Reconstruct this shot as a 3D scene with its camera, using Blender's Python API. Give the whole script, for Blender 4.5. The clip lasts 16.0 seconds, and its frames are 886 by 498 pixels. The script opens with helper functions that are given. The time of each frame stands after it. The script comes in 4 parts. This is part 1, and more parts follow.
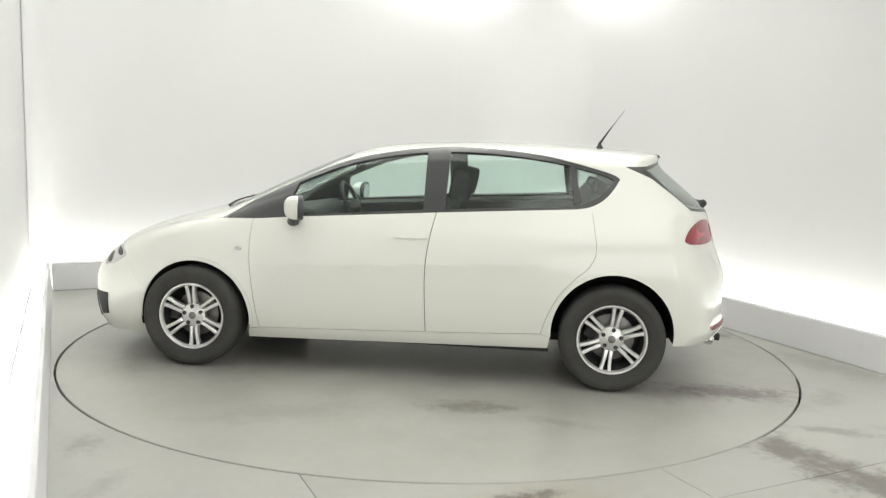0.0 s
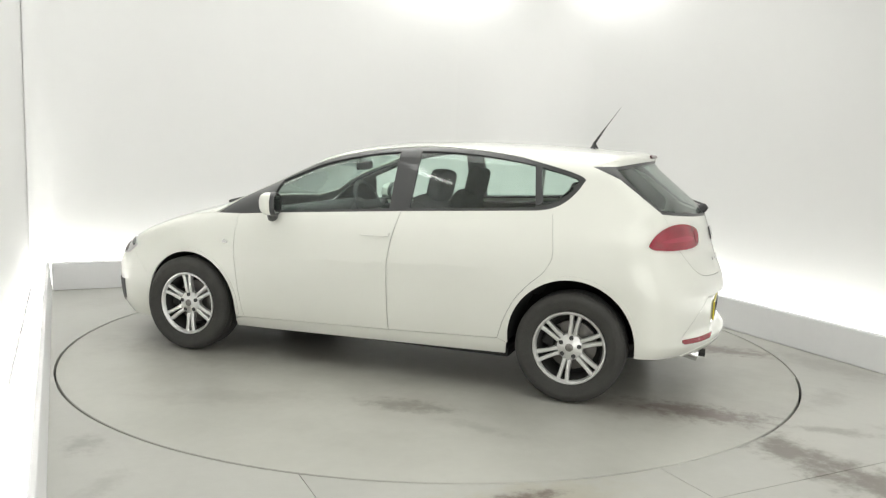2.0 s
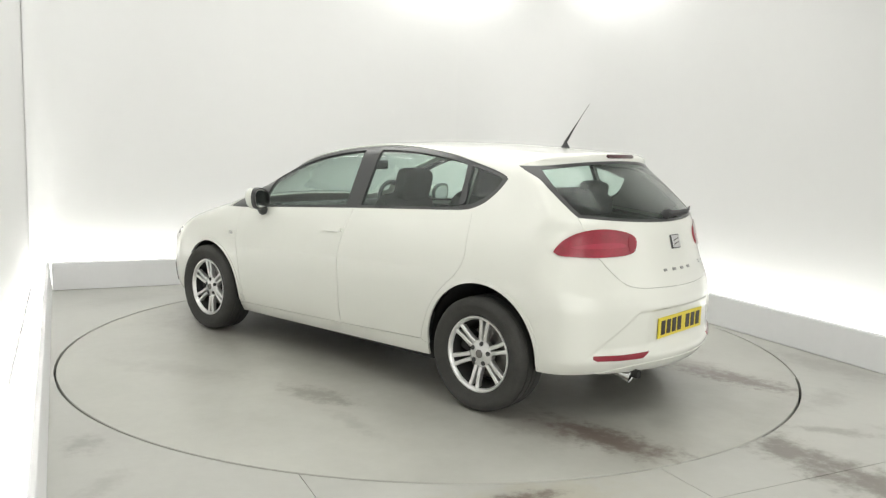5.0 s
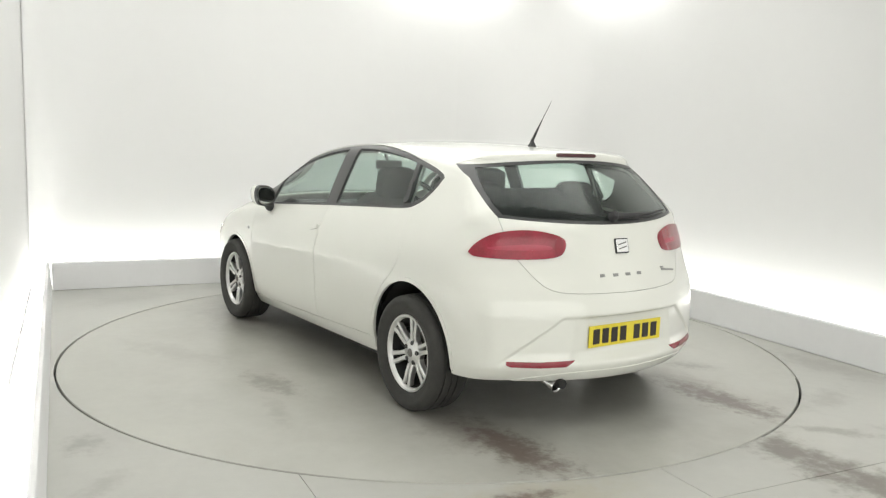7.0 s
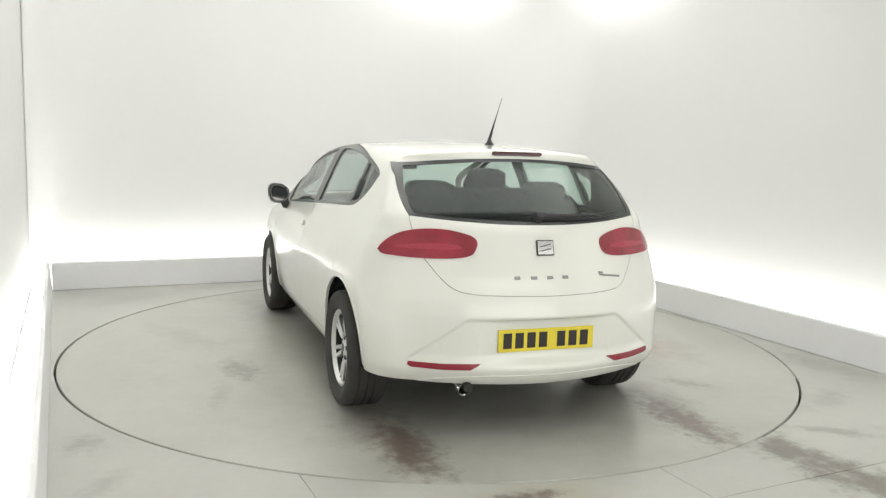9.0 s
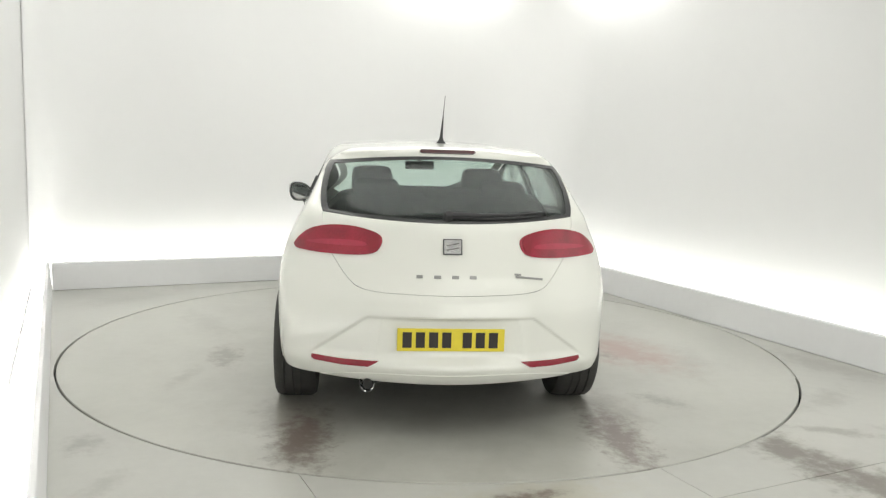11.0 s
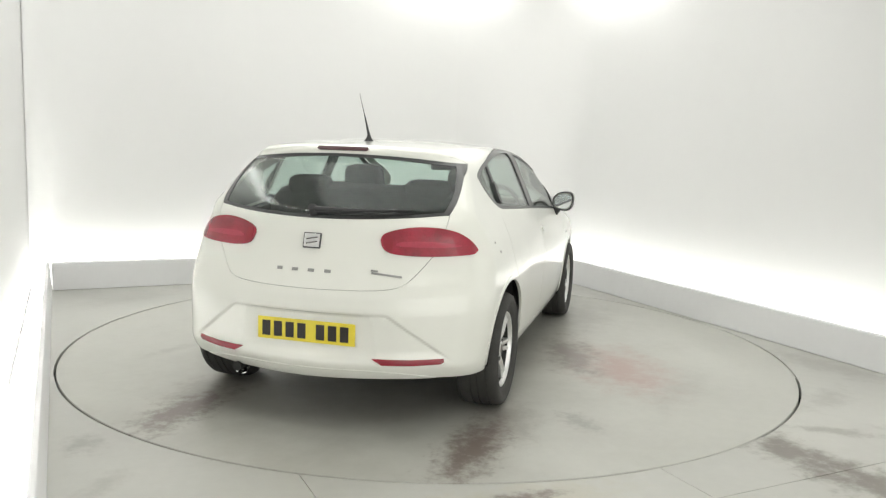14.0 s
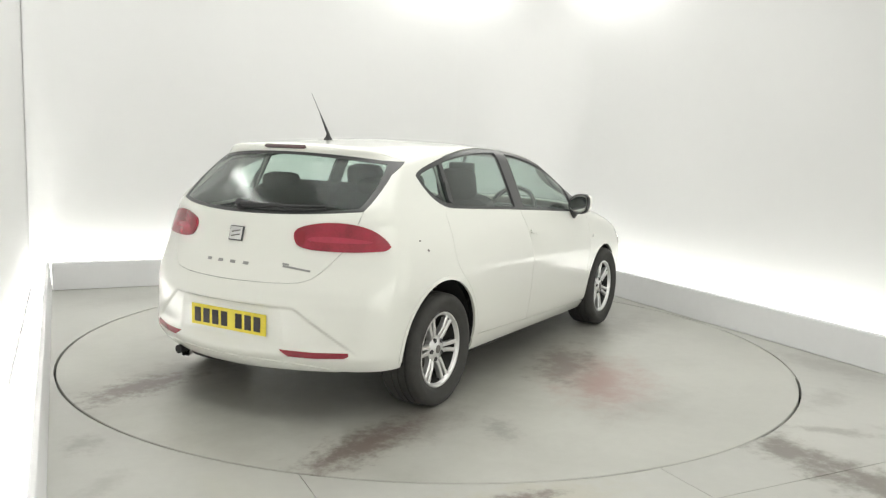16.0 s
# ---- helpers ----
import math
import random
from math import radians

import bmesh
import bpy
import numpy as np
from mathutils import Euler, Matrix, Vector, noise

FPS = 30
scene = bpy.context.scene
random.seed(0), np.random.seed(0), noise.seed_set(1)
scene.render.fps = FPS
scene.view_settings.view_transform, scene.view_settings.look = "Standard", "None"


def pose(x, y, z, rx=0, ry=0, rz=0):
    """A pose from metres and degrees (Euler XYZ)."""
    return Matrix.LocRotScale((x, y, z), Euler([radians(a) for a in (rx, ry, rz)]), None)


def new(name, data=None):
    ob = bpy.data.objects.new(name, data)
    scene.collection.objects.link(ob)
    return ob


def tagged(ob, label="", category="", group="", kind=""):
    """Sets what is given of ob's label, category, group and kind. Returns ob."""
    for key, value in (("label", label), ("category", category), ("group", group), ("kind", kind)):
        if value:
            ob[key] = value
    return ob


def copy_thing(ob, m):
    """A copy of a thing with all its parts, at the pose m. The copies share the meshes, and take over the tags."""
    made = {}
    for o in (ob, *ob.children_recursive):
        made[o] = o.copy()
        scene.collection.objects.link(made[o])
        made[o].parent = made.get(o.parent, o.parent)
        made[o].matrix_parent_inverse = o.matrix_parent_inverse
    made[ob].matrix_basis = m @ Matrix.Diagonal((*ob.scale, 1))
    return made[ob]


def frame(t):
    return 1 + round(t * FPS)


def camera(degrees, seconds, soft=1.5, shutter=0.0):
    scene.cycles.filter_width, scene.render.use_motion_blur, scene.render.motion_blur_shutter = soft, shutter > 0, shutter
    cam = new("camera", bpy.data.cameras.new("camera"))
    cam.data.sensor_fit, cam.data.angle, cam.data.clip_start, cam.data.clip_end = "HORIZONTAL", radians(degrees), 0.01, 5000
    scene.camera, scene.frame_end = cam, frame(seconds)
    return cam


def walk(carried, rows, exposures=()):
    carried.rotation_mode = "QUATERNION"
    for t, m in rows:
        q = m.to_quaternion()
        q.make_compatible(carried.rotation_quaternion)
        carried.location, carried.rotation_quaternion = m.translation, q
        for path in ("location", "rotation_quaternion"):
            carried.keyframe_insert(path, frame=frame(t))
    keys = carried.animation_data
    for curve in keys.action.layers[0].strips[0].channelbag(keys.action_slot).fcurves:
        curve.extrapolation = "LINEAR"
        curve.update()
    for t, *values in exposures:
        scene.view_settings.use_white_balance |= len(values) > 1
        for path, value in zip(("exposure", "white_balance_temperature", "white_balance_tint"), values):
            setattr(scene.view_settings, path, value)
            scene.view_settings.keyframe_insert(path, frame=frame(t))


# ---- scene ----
from mathutils.geometry import delaunay_2d_cdt

# camera: fixed on a bracket beside the bay
cam = camera(57.02, 16.0, soft=1.3)
CAM_POSE = pose(0, -5.760, 1.4388, 90 - 7.492, 0, -0.668) @ pose(0, 0, 0, 0, 0, 1.866)
walk(cam, [(0.0, CAM_POSE), (16.0, CAM_POSE)])

# the bay stands turned about the turntable's axis
BAY_TURN = 25.5
BAY = pose(0, 0, 0, 0, 0, BAY_TURN)
# the left side runs slightly out of square with the back
LEFT_SIDE = BAY @ pose(-2.430, 2.80, 0, 0, 0, -0.80) @ pose(2.50, -2.80, 0)
LEFT_WALL = BAY @ pose(-2.617, 3.12, 0, 0, 0, -1.5) @ pose(2.685, -3.12, 0)
HALF_W, BACK, FRONT = 2.50, 2.80, -6.6      # kerb lines: sides, back; end wall behind the camera
GAP = 0.32                                   # light trough between kerb and wall
WALL_H, CEIL_H = 3.35, 3.35
TABLE_R = 2.45
CAR_OFF = (0.0976, 0.0797)


def table_turn(t):
    return 172.867 - 6.9566 * t - 0.00884 * t * t


# ---- world and light ----
world = bpy.data.worlds.new("world")
scene.world = world
world.use_nodes = True
world.node_tree.nodes["Background"].inputs[0].default_value = (0.9, 0.95, 1.0, 1)
world.node_tree.nodes["Background"].inputs[1].default_value = 0.05
scene.view_settings.exposure = -0.10


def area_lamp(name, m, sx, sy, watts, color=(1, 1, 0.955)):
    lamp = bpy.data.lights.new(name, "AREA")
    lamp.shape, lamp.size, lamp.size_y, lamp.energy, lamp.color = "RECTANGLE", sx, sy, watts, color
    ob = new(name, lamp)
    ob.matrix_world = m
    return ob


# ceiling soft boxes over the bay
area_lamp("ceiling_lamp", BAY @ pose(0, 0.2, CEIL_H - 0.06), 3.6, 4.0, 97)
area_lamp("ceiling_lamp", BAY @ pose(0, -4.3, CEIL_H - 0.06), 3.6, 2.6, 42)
# unseen upright soft boxes, added behind and beside the camera to brighten the car
area_lamp("wall_fill_lamp", BAY @ pose(-0.3, FRONT + 0.05, 1.45, -90, 0, 180), 4.6, 2.5, 66)
area_lamp("wall_fill_lamp", BAY @ pose(HALF_W + GAP - 0.03, -4.6, 1.45, 0, 90, 0), 2.5, 3.0, 12)
# tube rows washing the tops of the walls
# the left row is an added fill that lifts the left of the bay
area_lamp("wall_wash_lamp", BAY @ pose(-HALF_W - GAP + 0.30, 0.6, CEIL_H - 0.08, 0, 20, 0), 0.10, 4.2, 14)
area_lamp("wall_wash_lamp", BAY @ pose(-0.2, BACK + GAP - 0.30, CEIL_H - 0.08, 20, 0, 0), 4.4, 0.10, 8)
area_lamp("wall_wash_lamp", BAY @ pose(1.55, BACK + GAP - 0.24, CEIL_H - 0.10, 30, 0, 0), 1.5, 0.10, 5)
area_lamp("wall_wash_lamp", BAY @ pose(HALF_W + GAP - 0.30, 0.9, CEIL_H - 0.08, 0, -20, 0), 0.10, 3.6, 5)
area_lamp("wall_wash_lamp", BAY @ pose(HALF_W + GAP - 0.24, 1.55, CEIL_H - 0.10, 0, -30, 0), 0.10, 1.3, 6)


# ---- materials ----
def mat(name, color, rough=0.5, metal=0.0, coat=0.0, noise_amt=0.0, noise_scale=8.0, bump=0.0, bump_scale=60.0, rough_var=0.0,
        emit=None, strength=0.0, fine=0.0):
    m = bpy.data.materials.new(name)
    m.use_nodes = True
    nt = m.node_tree
    b = nt.nodes["Principled BSDF"]
    b.inputs["Base Color"].default_value = (*color, 1)
    b.inputs["Roughness"].default_value = rough
    b.inputs["Metallic"].default_value = metal
    b.inputs["Coat Weight"].default_value = coat
    b.inputs["Coat Roughness"].default_value = 0.06
    if emit:
        b.inputs["Emission Color"].default_value = (*emit, 1)
        b.inputs["Emission Strength"].default_value = strength
    tc = nt.nodes.new("ShaderNodeTexCoord")

    def tex(scale, detail=5):
        n = nt.nodes.new("ShaderNodeTexNoise")
        n.inputs["Scale"].default_value, n.inputs["Detail"].default_value = scale, detail
        nt.links.new(tc.outputs["Object"], n.inputs["Vector"])
        return n
    if noise_amt or fine:
        n1, n2 = tex(noise_scale), tex(noise_scale * 14, 3)
        mix = nt.nodes.new("ShaderNodeMix")
        mix.data_type = "FLOAT"
        mix.inputs[0].default_value = fine
        nt.links.new(n1.outputs["Fac"], mix.inputs[2])
        nt.links.new(n2.outputs["Fac"], mix.inputs[3])
        ramp = nt.nodes.new("ShaderNodeMapRange")
        ramp.inputs["From Min"].default_value, ramp.inputs["From Max"].default_value = 0.3, 0.7
        ramp.inputs["To Min"].default_value, ramp.inputs["To Max"].default_value = 1 - noise_amt, 1 + noise_amt
        nt.links.new(mix.outputs[0], ramp.inputs["Value"])
        mul = nt.nodes.new("ShaderNodeVectorMath")
        mul.operation = "SCALE"
        mul.inputs[0].default_value = color
        nt.links.new(ramp.outputs[0], mul.inputs["Scale"])
        nt.links.new(mul.outputs[0], b.inputs["Base Color"])
        if rough_var:
            rr = nt.nodes.new("ShaderNodeMapRange")
            rr.inputs["From Min"].default_value, rr.inputs["From Max"].default_value = 0.3, 0.7
            rr.inputs["To Min"].default_value, rr.inputs["To Max"].default_value = rough - rough_var, rough + rough_var
            nt.links.new(n1.outputs["Fac"], rr.inputs["Value"])
            nt.links.new(rr.outputs[0], b.inputs["Roughness"])
    if bump:
        bn = nt.nodes.new("ShaderNodeBump")
        bn.inputs["Strength"].default_value, bn.inputs["Distance"].default_value = bump, 0.004
        nt.links.new(tex(bump_scale).outputs["Fac"], bn.inputs["Height"])
        nt.links.new(bn.outputs[0], b.inputs["Normal"])
    return m


def glass(name, tint, gloss_rough=0.02, gloss=0.022):
    m = bpy.data.materials.new(name)
    m.use_nodes = True
    nt = m.node_tree
    nt.nodes.clear()
    out = nt.nodes.new("ShaderNodeOutputMaterial")
    tr, gl, mx, lw = (nt.nodes.new("ShaderNodeBsdfTransparent"), nt.nodes.new("ShaderNodeBsdfGlossy"),
                      nt.nodes.new("ShaderNodeMixShader"), nt.nodes.new("ShaderNodeLayerWeight"))
    lw.inputs["Blend"].default_value = 0.5
    pw, fr = nt.nodes.new("ShaderNodeMath"), nt.nodes.new("ShaderNodeMath")
    pw.operation, fr.operation = "POWER", "MULTIPLY_ADD"
    pw.inputs[1].default_value = 4.0
    fr.inputs[1].default_value, fr.inputs[2].default_value = 0.85, gloss
    nt.links.new(lw.outputs["Facing"], pw.inputs[0])
    nt.links.new(pw.outputs[0], fr.inputs[0])
    tr.inputs[0].default_value = (*tint, 1)
    gl.inputs["Roughness"].default_value = gloss_rough
    nt.links.new(fr.outputs[0], mx.inputs[0])
    nt.links.new(tr.outputs[0], mx.inputs[1])
    nt.links.new(gl.outputs[0], mx.inputs[2])
    nt.links.new(mx.outputs[0], out.inputs[0])
    return m


OCHRE = (0.37, 0.34, 0.23)
BROWN, RUST, GREY, TAUPE, DUST_SHADE = (0.115, 0.080, 0.064), (0.30, 0.165, 0.140), (0.20, 0.190, 0.17), (0.145, 0.127, 0.105), (0.235, 0.225, 0.190)


def stained(name, base, stains, rough=0.335, var=0.10, scale=1.1):
    """Worn floor paint with stains: x, y, half length, half width, turn, strength, colour, breakup scale."""
    m = mat(name, base, rough, noise_amt=var, noise_scale=scale, bump=0.08, bump_scale=60, rough_var=0.05, fine=0.22)
    nt = m.node_tree
    b = nt.nodes["Principled BSDF"]
    b.inputs["Specular IOR Level"].default_value = 0.95
    col = b.inputs["Base Color"].links[0].from_socket
    tc = nt.nodes.new("ShaderNodeTexCoord")
    for (x, y, rx, ry, turn, power, tint, brk) in stains:
        mp = nt.nodes.new("ShaderNodeMapping")
        mp.vector_type = "TEXTURE"
        mp.inputs["Location"].default_value = (x, y, 0)
        mp.inputs["Rotation"].default_value = (0, 0, radians(turn))
        mp.inputs["Scale"].default_value = (rx, ry, 1)
        nt.links.new(tc.outputs["Object"], mp.inputs[0])
        ln = nt.nodes.new("ShaderNodeVectorMath")
        ln.operation = "LENGTH"
        nt.links.new(mp.outputs[0], ln.inputs[0])
        ns = nt.nodes.new("ShaderNodeTexNoise")
        ns.inputs["Scale"].default_value, ns.inputs["Detail"].default_value, ns.inputs["Roughness"].default_value = brk * 1.4, 7, 0.70
        nt.links.new(tc.outputs["Object"], ns.inputs["Vector"])
        ad = nt.nodes.new("ShaderNodeMath")
        ad.operation = "MULTIPLY_ADD"
        nt.links.new(ns.outputs["Fac"], ad.inputs[0])
        ad.inputs[1].default_value = 2.6
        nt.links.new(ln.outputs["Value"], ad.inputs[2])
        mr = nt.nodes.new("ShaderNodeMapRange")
        soft = {GREY: 0.25, RUST: 0.35, DUST_SHADE: 0.55}.get(tint, 0.12)
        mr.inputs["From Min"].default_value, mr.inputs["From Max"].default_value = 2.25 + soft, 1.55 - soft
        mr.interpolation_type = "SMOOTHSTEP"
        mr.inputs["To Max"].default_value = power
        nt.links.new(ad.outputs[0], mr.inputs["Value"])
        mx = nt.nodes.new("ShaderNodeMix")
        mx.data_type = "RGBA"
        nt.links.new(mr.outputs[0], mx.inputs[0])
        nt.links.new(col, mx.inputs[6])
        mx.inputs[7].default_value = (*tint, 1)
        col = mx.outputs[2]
    nt.links.new(col, b.inputs["Base Color"])
    return m


M_WALL = mat("white_wall", (0.66, 0.66, 0.655), 0.75, noise_amt=0.012, noise_scale=0.7, bump=0.05, bump_scale=40, fine=0.3)
M_CEIL = mat("white_ceiling", (0.78, 0.78, 0.77), 0.8, noise_amt=0.02, noise_scale=1.0)
M_KERB = mat("grey_kerb", (0.72, 0.72, 0.725), 0.6, noise_amt=0.03, noise_scale=1.5, bump=0.1, bump_scale=30, fine=0.3)
M_PIT = mat("dark_pit", (0.03, 0.03, 0.03), 0.9)
M_CABLE = mat("grey_cable", (0.03, 0.03, 0.03), 0.6, noise_amt=0.1, noise_scale=20)
M_LED = mat("light_strip", (0.9, 0.9, 0.9), 0.5, emit=(1.0, 1.0, 0.955), strength=16)
M_LED_LEFT = mat("bright_light_strip", (0.9, 0.9, 0.9), 0.5, emit=(1.0, 1.0, 0.955), strength=26)
M_FLOOR = stained("floor_paint", (0.415, 0.415, 0.383), [
    (0.75, -2.58, 0.50, 0.22, -84, 0.95, TAUPE, 5), (0.80, -3.05, 0.42, 0.24, -70, 0.9, TAUPE, 5), (1.22, -2.42, 0.30, 0.08, -40, 0.5, TAUPE, 9),
    (-0.72, -2.56, 0.60, 0.26, 0, 0.40, OCHRE, 5), (-0.75, -2.50, 0.24, 0.07, 0, 0.9, BROWN, 9), (2.30, -1.45, 0.60, 0.22, -80, 0.45, GREY, 5), (2.34, 0.6, 1.4, 0.12, 88, 0.40, GREY, 4),
    (1.65, -2.0, 0.35, 0.13, 20, 0.45, GREY, 7), (-2.35, -1.23, 0.11, 0.15, 0, 0.60, GREY, 9), (0.2, 2.62, 2.0, 0.2, 0, 0.30, GREY, 3),
    (-2.30, -1.75, 0.20, 0.08, 60, 0.35, GREY, 9), (1.9, -2.55, 0.5, 0.10, -10, 0.35, TAUPE, 8), (-1.9, 2.2, 0.6, 0.2, 30, 0.25, GREY, 5)])
M_TABLE = stained("turntable_paint", (0.41, 0.41, 0.372), [
    # wide darker centre: dust, with the car's shade painted into the colour too
    (0.0, 0.05, 2.6, 1.5, 0, 0.55, DUST_SHADE, 1.6),
    (-1.92, 0.78, 0.52, 0.19, 0, 0.85, BROWN, 9), (-1.90, -0.78, 0.58, 0.18, 0, 0.85, BROWN, 9), (-1.55, 0.85, 0.5, 0.25, 0, 0.35, BROWN, 5), (-1.5, -0.85, 0.5, 0.22, 0, 0.35, BROWN, 5),
    (-0.20, -1.38, 0.62, 0.34, 20, 0.75, RUST, 4), (0.06, -1.00, 0.62, 0.24, 15, 0.72, BROWN, 5), (-1.33, -1.22, 0.20, 0.11, 40, 0.70, GREY, 9),
    (-0.42, 1.38, 0.34, 0.13, 10, 0.65, TAUPE, 8), (-0.9, 1.55, 0.3, 0.06, -10, 0.40, GREY, 9), (1.3, 0.95, 0.7, 0.3, 0, 0.45, GREY, 5), (1.3, -0.95, 0.7, 0.3, 0, 0.45, GREY, 5),
    (-0.5, -1.75, 0.5, 0.14, -15, 0.3, GREY, 6), (0.6, 1.7, 0.6, 0.16, 25, 0.3, GREY, 5)])
M_PAINT = mat("white_car_paint", (0.765, 0.77, 0.715), 0.28, coat=1.0, noise_amt=0.01, noise_scale=2.0)
M_BLACK = mat("black_trim", (0.034, 0.035, 0.036), 0.34, coat=0.5, noise_amt=0.05, noise_scale=20)
M_PLASTIC = mat("dark_plastic", (0.03, 0.03, 0.032), 0.6, noise_amt=0.1, noise_scale=40, bump=0.05, bump_scale=150)
M_RUBBER = mat("tyre_rubber", (0.042, 0.041, 0.038), 0.80, noise_amt=0.22, noise_scale=9, bump=0.15, bump_scale=220, fine=0.4)
M_ALLOY = mat("alloy", (0.74, 0.74, 0.73), 0.30, metal=0.75, noise_amt=0.05, noise_scale=30, fine=0.5)
M_STEEL = mat("brake_steel", (0.22, 0.21, 0.20), 0.45, metal=0.9, noise_amt=0.2, noise_scale=25, fine=0.5)
M_DARKMETAL = mat("under_metal", (0.016, 0.016, 0.015), 0.7, noise_amt=0.3, noise_scale=10)
M_LINER = mat("black_liner", (0.006, 0.006, 0.006), 0.95, noise_amt=0.2, noise_scale=15)
M_CHROME = mat("chrome", (0.75, 0.75, 0.75), 0.12, metal=1.0, noise_amt=0.02, noise_scale=60)
M_RED = mat("red_lens", (0.285, 0.012, 0.031), 0.22, coat=0.6, noise_amt=0.34, noise_scale=9, fine=0.35, bump=0.35, bump_scale=55)
M_RED2 = mat("bright_red_lens", (0.40, 0.024, 0.056), 0.20, coat=0.6, bump=0.4, bump_scale=70, noise_amt=0.16, noise_scale=40, fine=0.6)
M_RED3 = mat("dark_red_lens", (0.25, 0.010, 0.024), 0.25, coat=0.25, noise_amt=0.06, noise_scale=60, fine=0.6)
M_RED4 = mat("smoked_red_lens", (0.05, 0.006, 0.009), 0.3, coat=0.6)
M_YELLOW = mat("yellow_plate", (0.78, 0.64, 0.04), 0.4, coat=0.2, noise_amt=0.03, noise_scale=30)
M_LETTER = mat("satin_lettering", (0.30, 0.30, 0.29), 0.4, metal=0.3)
M_INK = mat("black_print", (0.025, 0.02, 0.018), 0.5)
M_FABRIC = mat("dark_fabric", (0.022, 0.023, 0.024), 0.95, noise_amt=0.12, noise_scale=12, bump=0.08, bump_scale=90)
M_TRIMLIGHT = mat("light_headlining", (0.42, 0.42, 0.39), 0.9, noise_amt=0.05, noise_scale=40)
M_PILLAR = mat("grey_pillar_trim", (0.26, 0.26, 0.245), 0.8, noise_amt=0.05, noise_scale=40)
M_MIRROR = mat("mirror_glass", (0.55, 0.57, 0.57), 0.04, metal=1.0)
M_GLASS = glass("window_glass", (0.91, 0.97, 0.945), 0.05, 0.045)
M_GLASS_REAR = glass("rear_window_glass", (0.89, 0.95, 0.925), 0.12)
M_GLASS_DARK = glass("side_rear_glass", (0.91, 0.97, 0.945), 0.06, 0.05)


# ---- mesh helpers ----
def obj(name, verts, faces, material, parent=None, label="", smooth=False, m=None):
    me = bpy.data.meshes.new(name)
    me.from_pydata([tuple(v) for v in verts], [], faces)
    me.materials.append(material)
    if smooth:
        me.polygons.foreach_set("use_smooth", [True] * len(me.polygons))
    ob = new(name, me)
    if parent is not None:
        ob.parent = parent
    if m is not None:
        ob.matrix_basis = m
    return tagged(ob, label)


def part(name, bm, material, parent, label="", smooth=False, m=None):
    me = bpy.data.meshes.new(name)
    bmesh.ops.recalc_face_normals(bm, faces=bm.faces)
    bm.to_mesh(me)
    bm.free()
    me.materials.append(material)
    if smooth:
        me.polygons.foreach_set("use_smooth", [True] * len(me.polygons))
        me.set_sharp_from_angle(angle=radians(38))
    ob = new(name, me)
    ob.parent = parent
    if m is not None:
        ob.matrix_basis = m
    return tagged(ob, label)


def box_bm(sx, sy, sz, bevel=0.0, seg=2, m=None):
    bm = bmesh.new()
    bmesh.ops.create_cube(bm, size=1)
    bmesh.ops.scale(bm, vec=(sx, sy, sz), verts=bm.verts)
    if bevel:
        bmesh.ops.bevel(bm, geom=list(bm.edges), offset=bevel, segments=seg, affect="EDGES", profile=0.5)
    if m is not None:
        bmesh.ops.transform(bm, matrix=m, verts=bm.verts)
    return bm


def lathe(profile, n=64, axis="y", a0=0.0, a1=360.0):
    """Turn (radius, along) pairs about an axis."""
    bm = bmesh.new()
    full = abs(a1 - a0) >= 360
    steps = n if full else n + 1
    rings = []
    for i in range(steps):
        a = radians(a0 + (a1 - a0) * i / n)
        ring = []
        for r, h in profile:
            ring.append(bm.verts.new((r * math.cos(a), h, r * math.sin(a)) if axis == "y" else (r * math.cos(a), r * math.sin(a), h)))
        rings.append(ring)
    for i in range(n):
        p, q = rings[i], rings[(i + 1) % steps]
        for j in range(len(profile) - 1):
            if profile[j][0] < 1e-6 and profile[j + 1][0] < 1e-6:
                continue
            bm.faces.new((p[j], p[j + 1], q[j + 1], q[j]))
    bmesh.ops.remove_doubles(bm, verts=bm.verts, dist=1e-5)
    return bm


def tube(points, radii, n=10):
    bm = bmesh.new()
    rings = []
    for i, (p, r) in enumerate(zip(points, radii)):
        d = (Vector(points[min(i + 1, len(points) - 1)]) - Vector(points[max(i - 1, 0)])).normalized()
        q = d.to_track_quat("Z", "Y")
        rings.append([bm.verts.new(Vector(p) + q @ Vector((r * math.cos(2 * math.pi * k / n), r * math.sin(2 * math.pi * k / n), 0))) for k in range(n)])
    for a, b in zip(rings, rings[1:]):
        for k in range(n):
            bm.faces.new((a[k], a[(k + 1) % n], b[(k + 1) % n], b[k]))
    bm.faces.new(rings[0])
    bm.faces.new(rings[-1])
    return bm


# ---- 2D polygons ----
def dense(poly, step, closed=True):
    out = []
    n = len(poly)
    for i in range(n if closed else n - 1):
        a, b = np.array(poly[i], float), np.array(poly[(i + 1) % n], float)
        k = max(1, int(math.ceil(np.hypot(*(b - a)) / step)))
        out += [tuple(a + (b - a) * j / k) for j in range(k)]
    if not closed:
        out.append(tuple(poly[-1]))
    return out


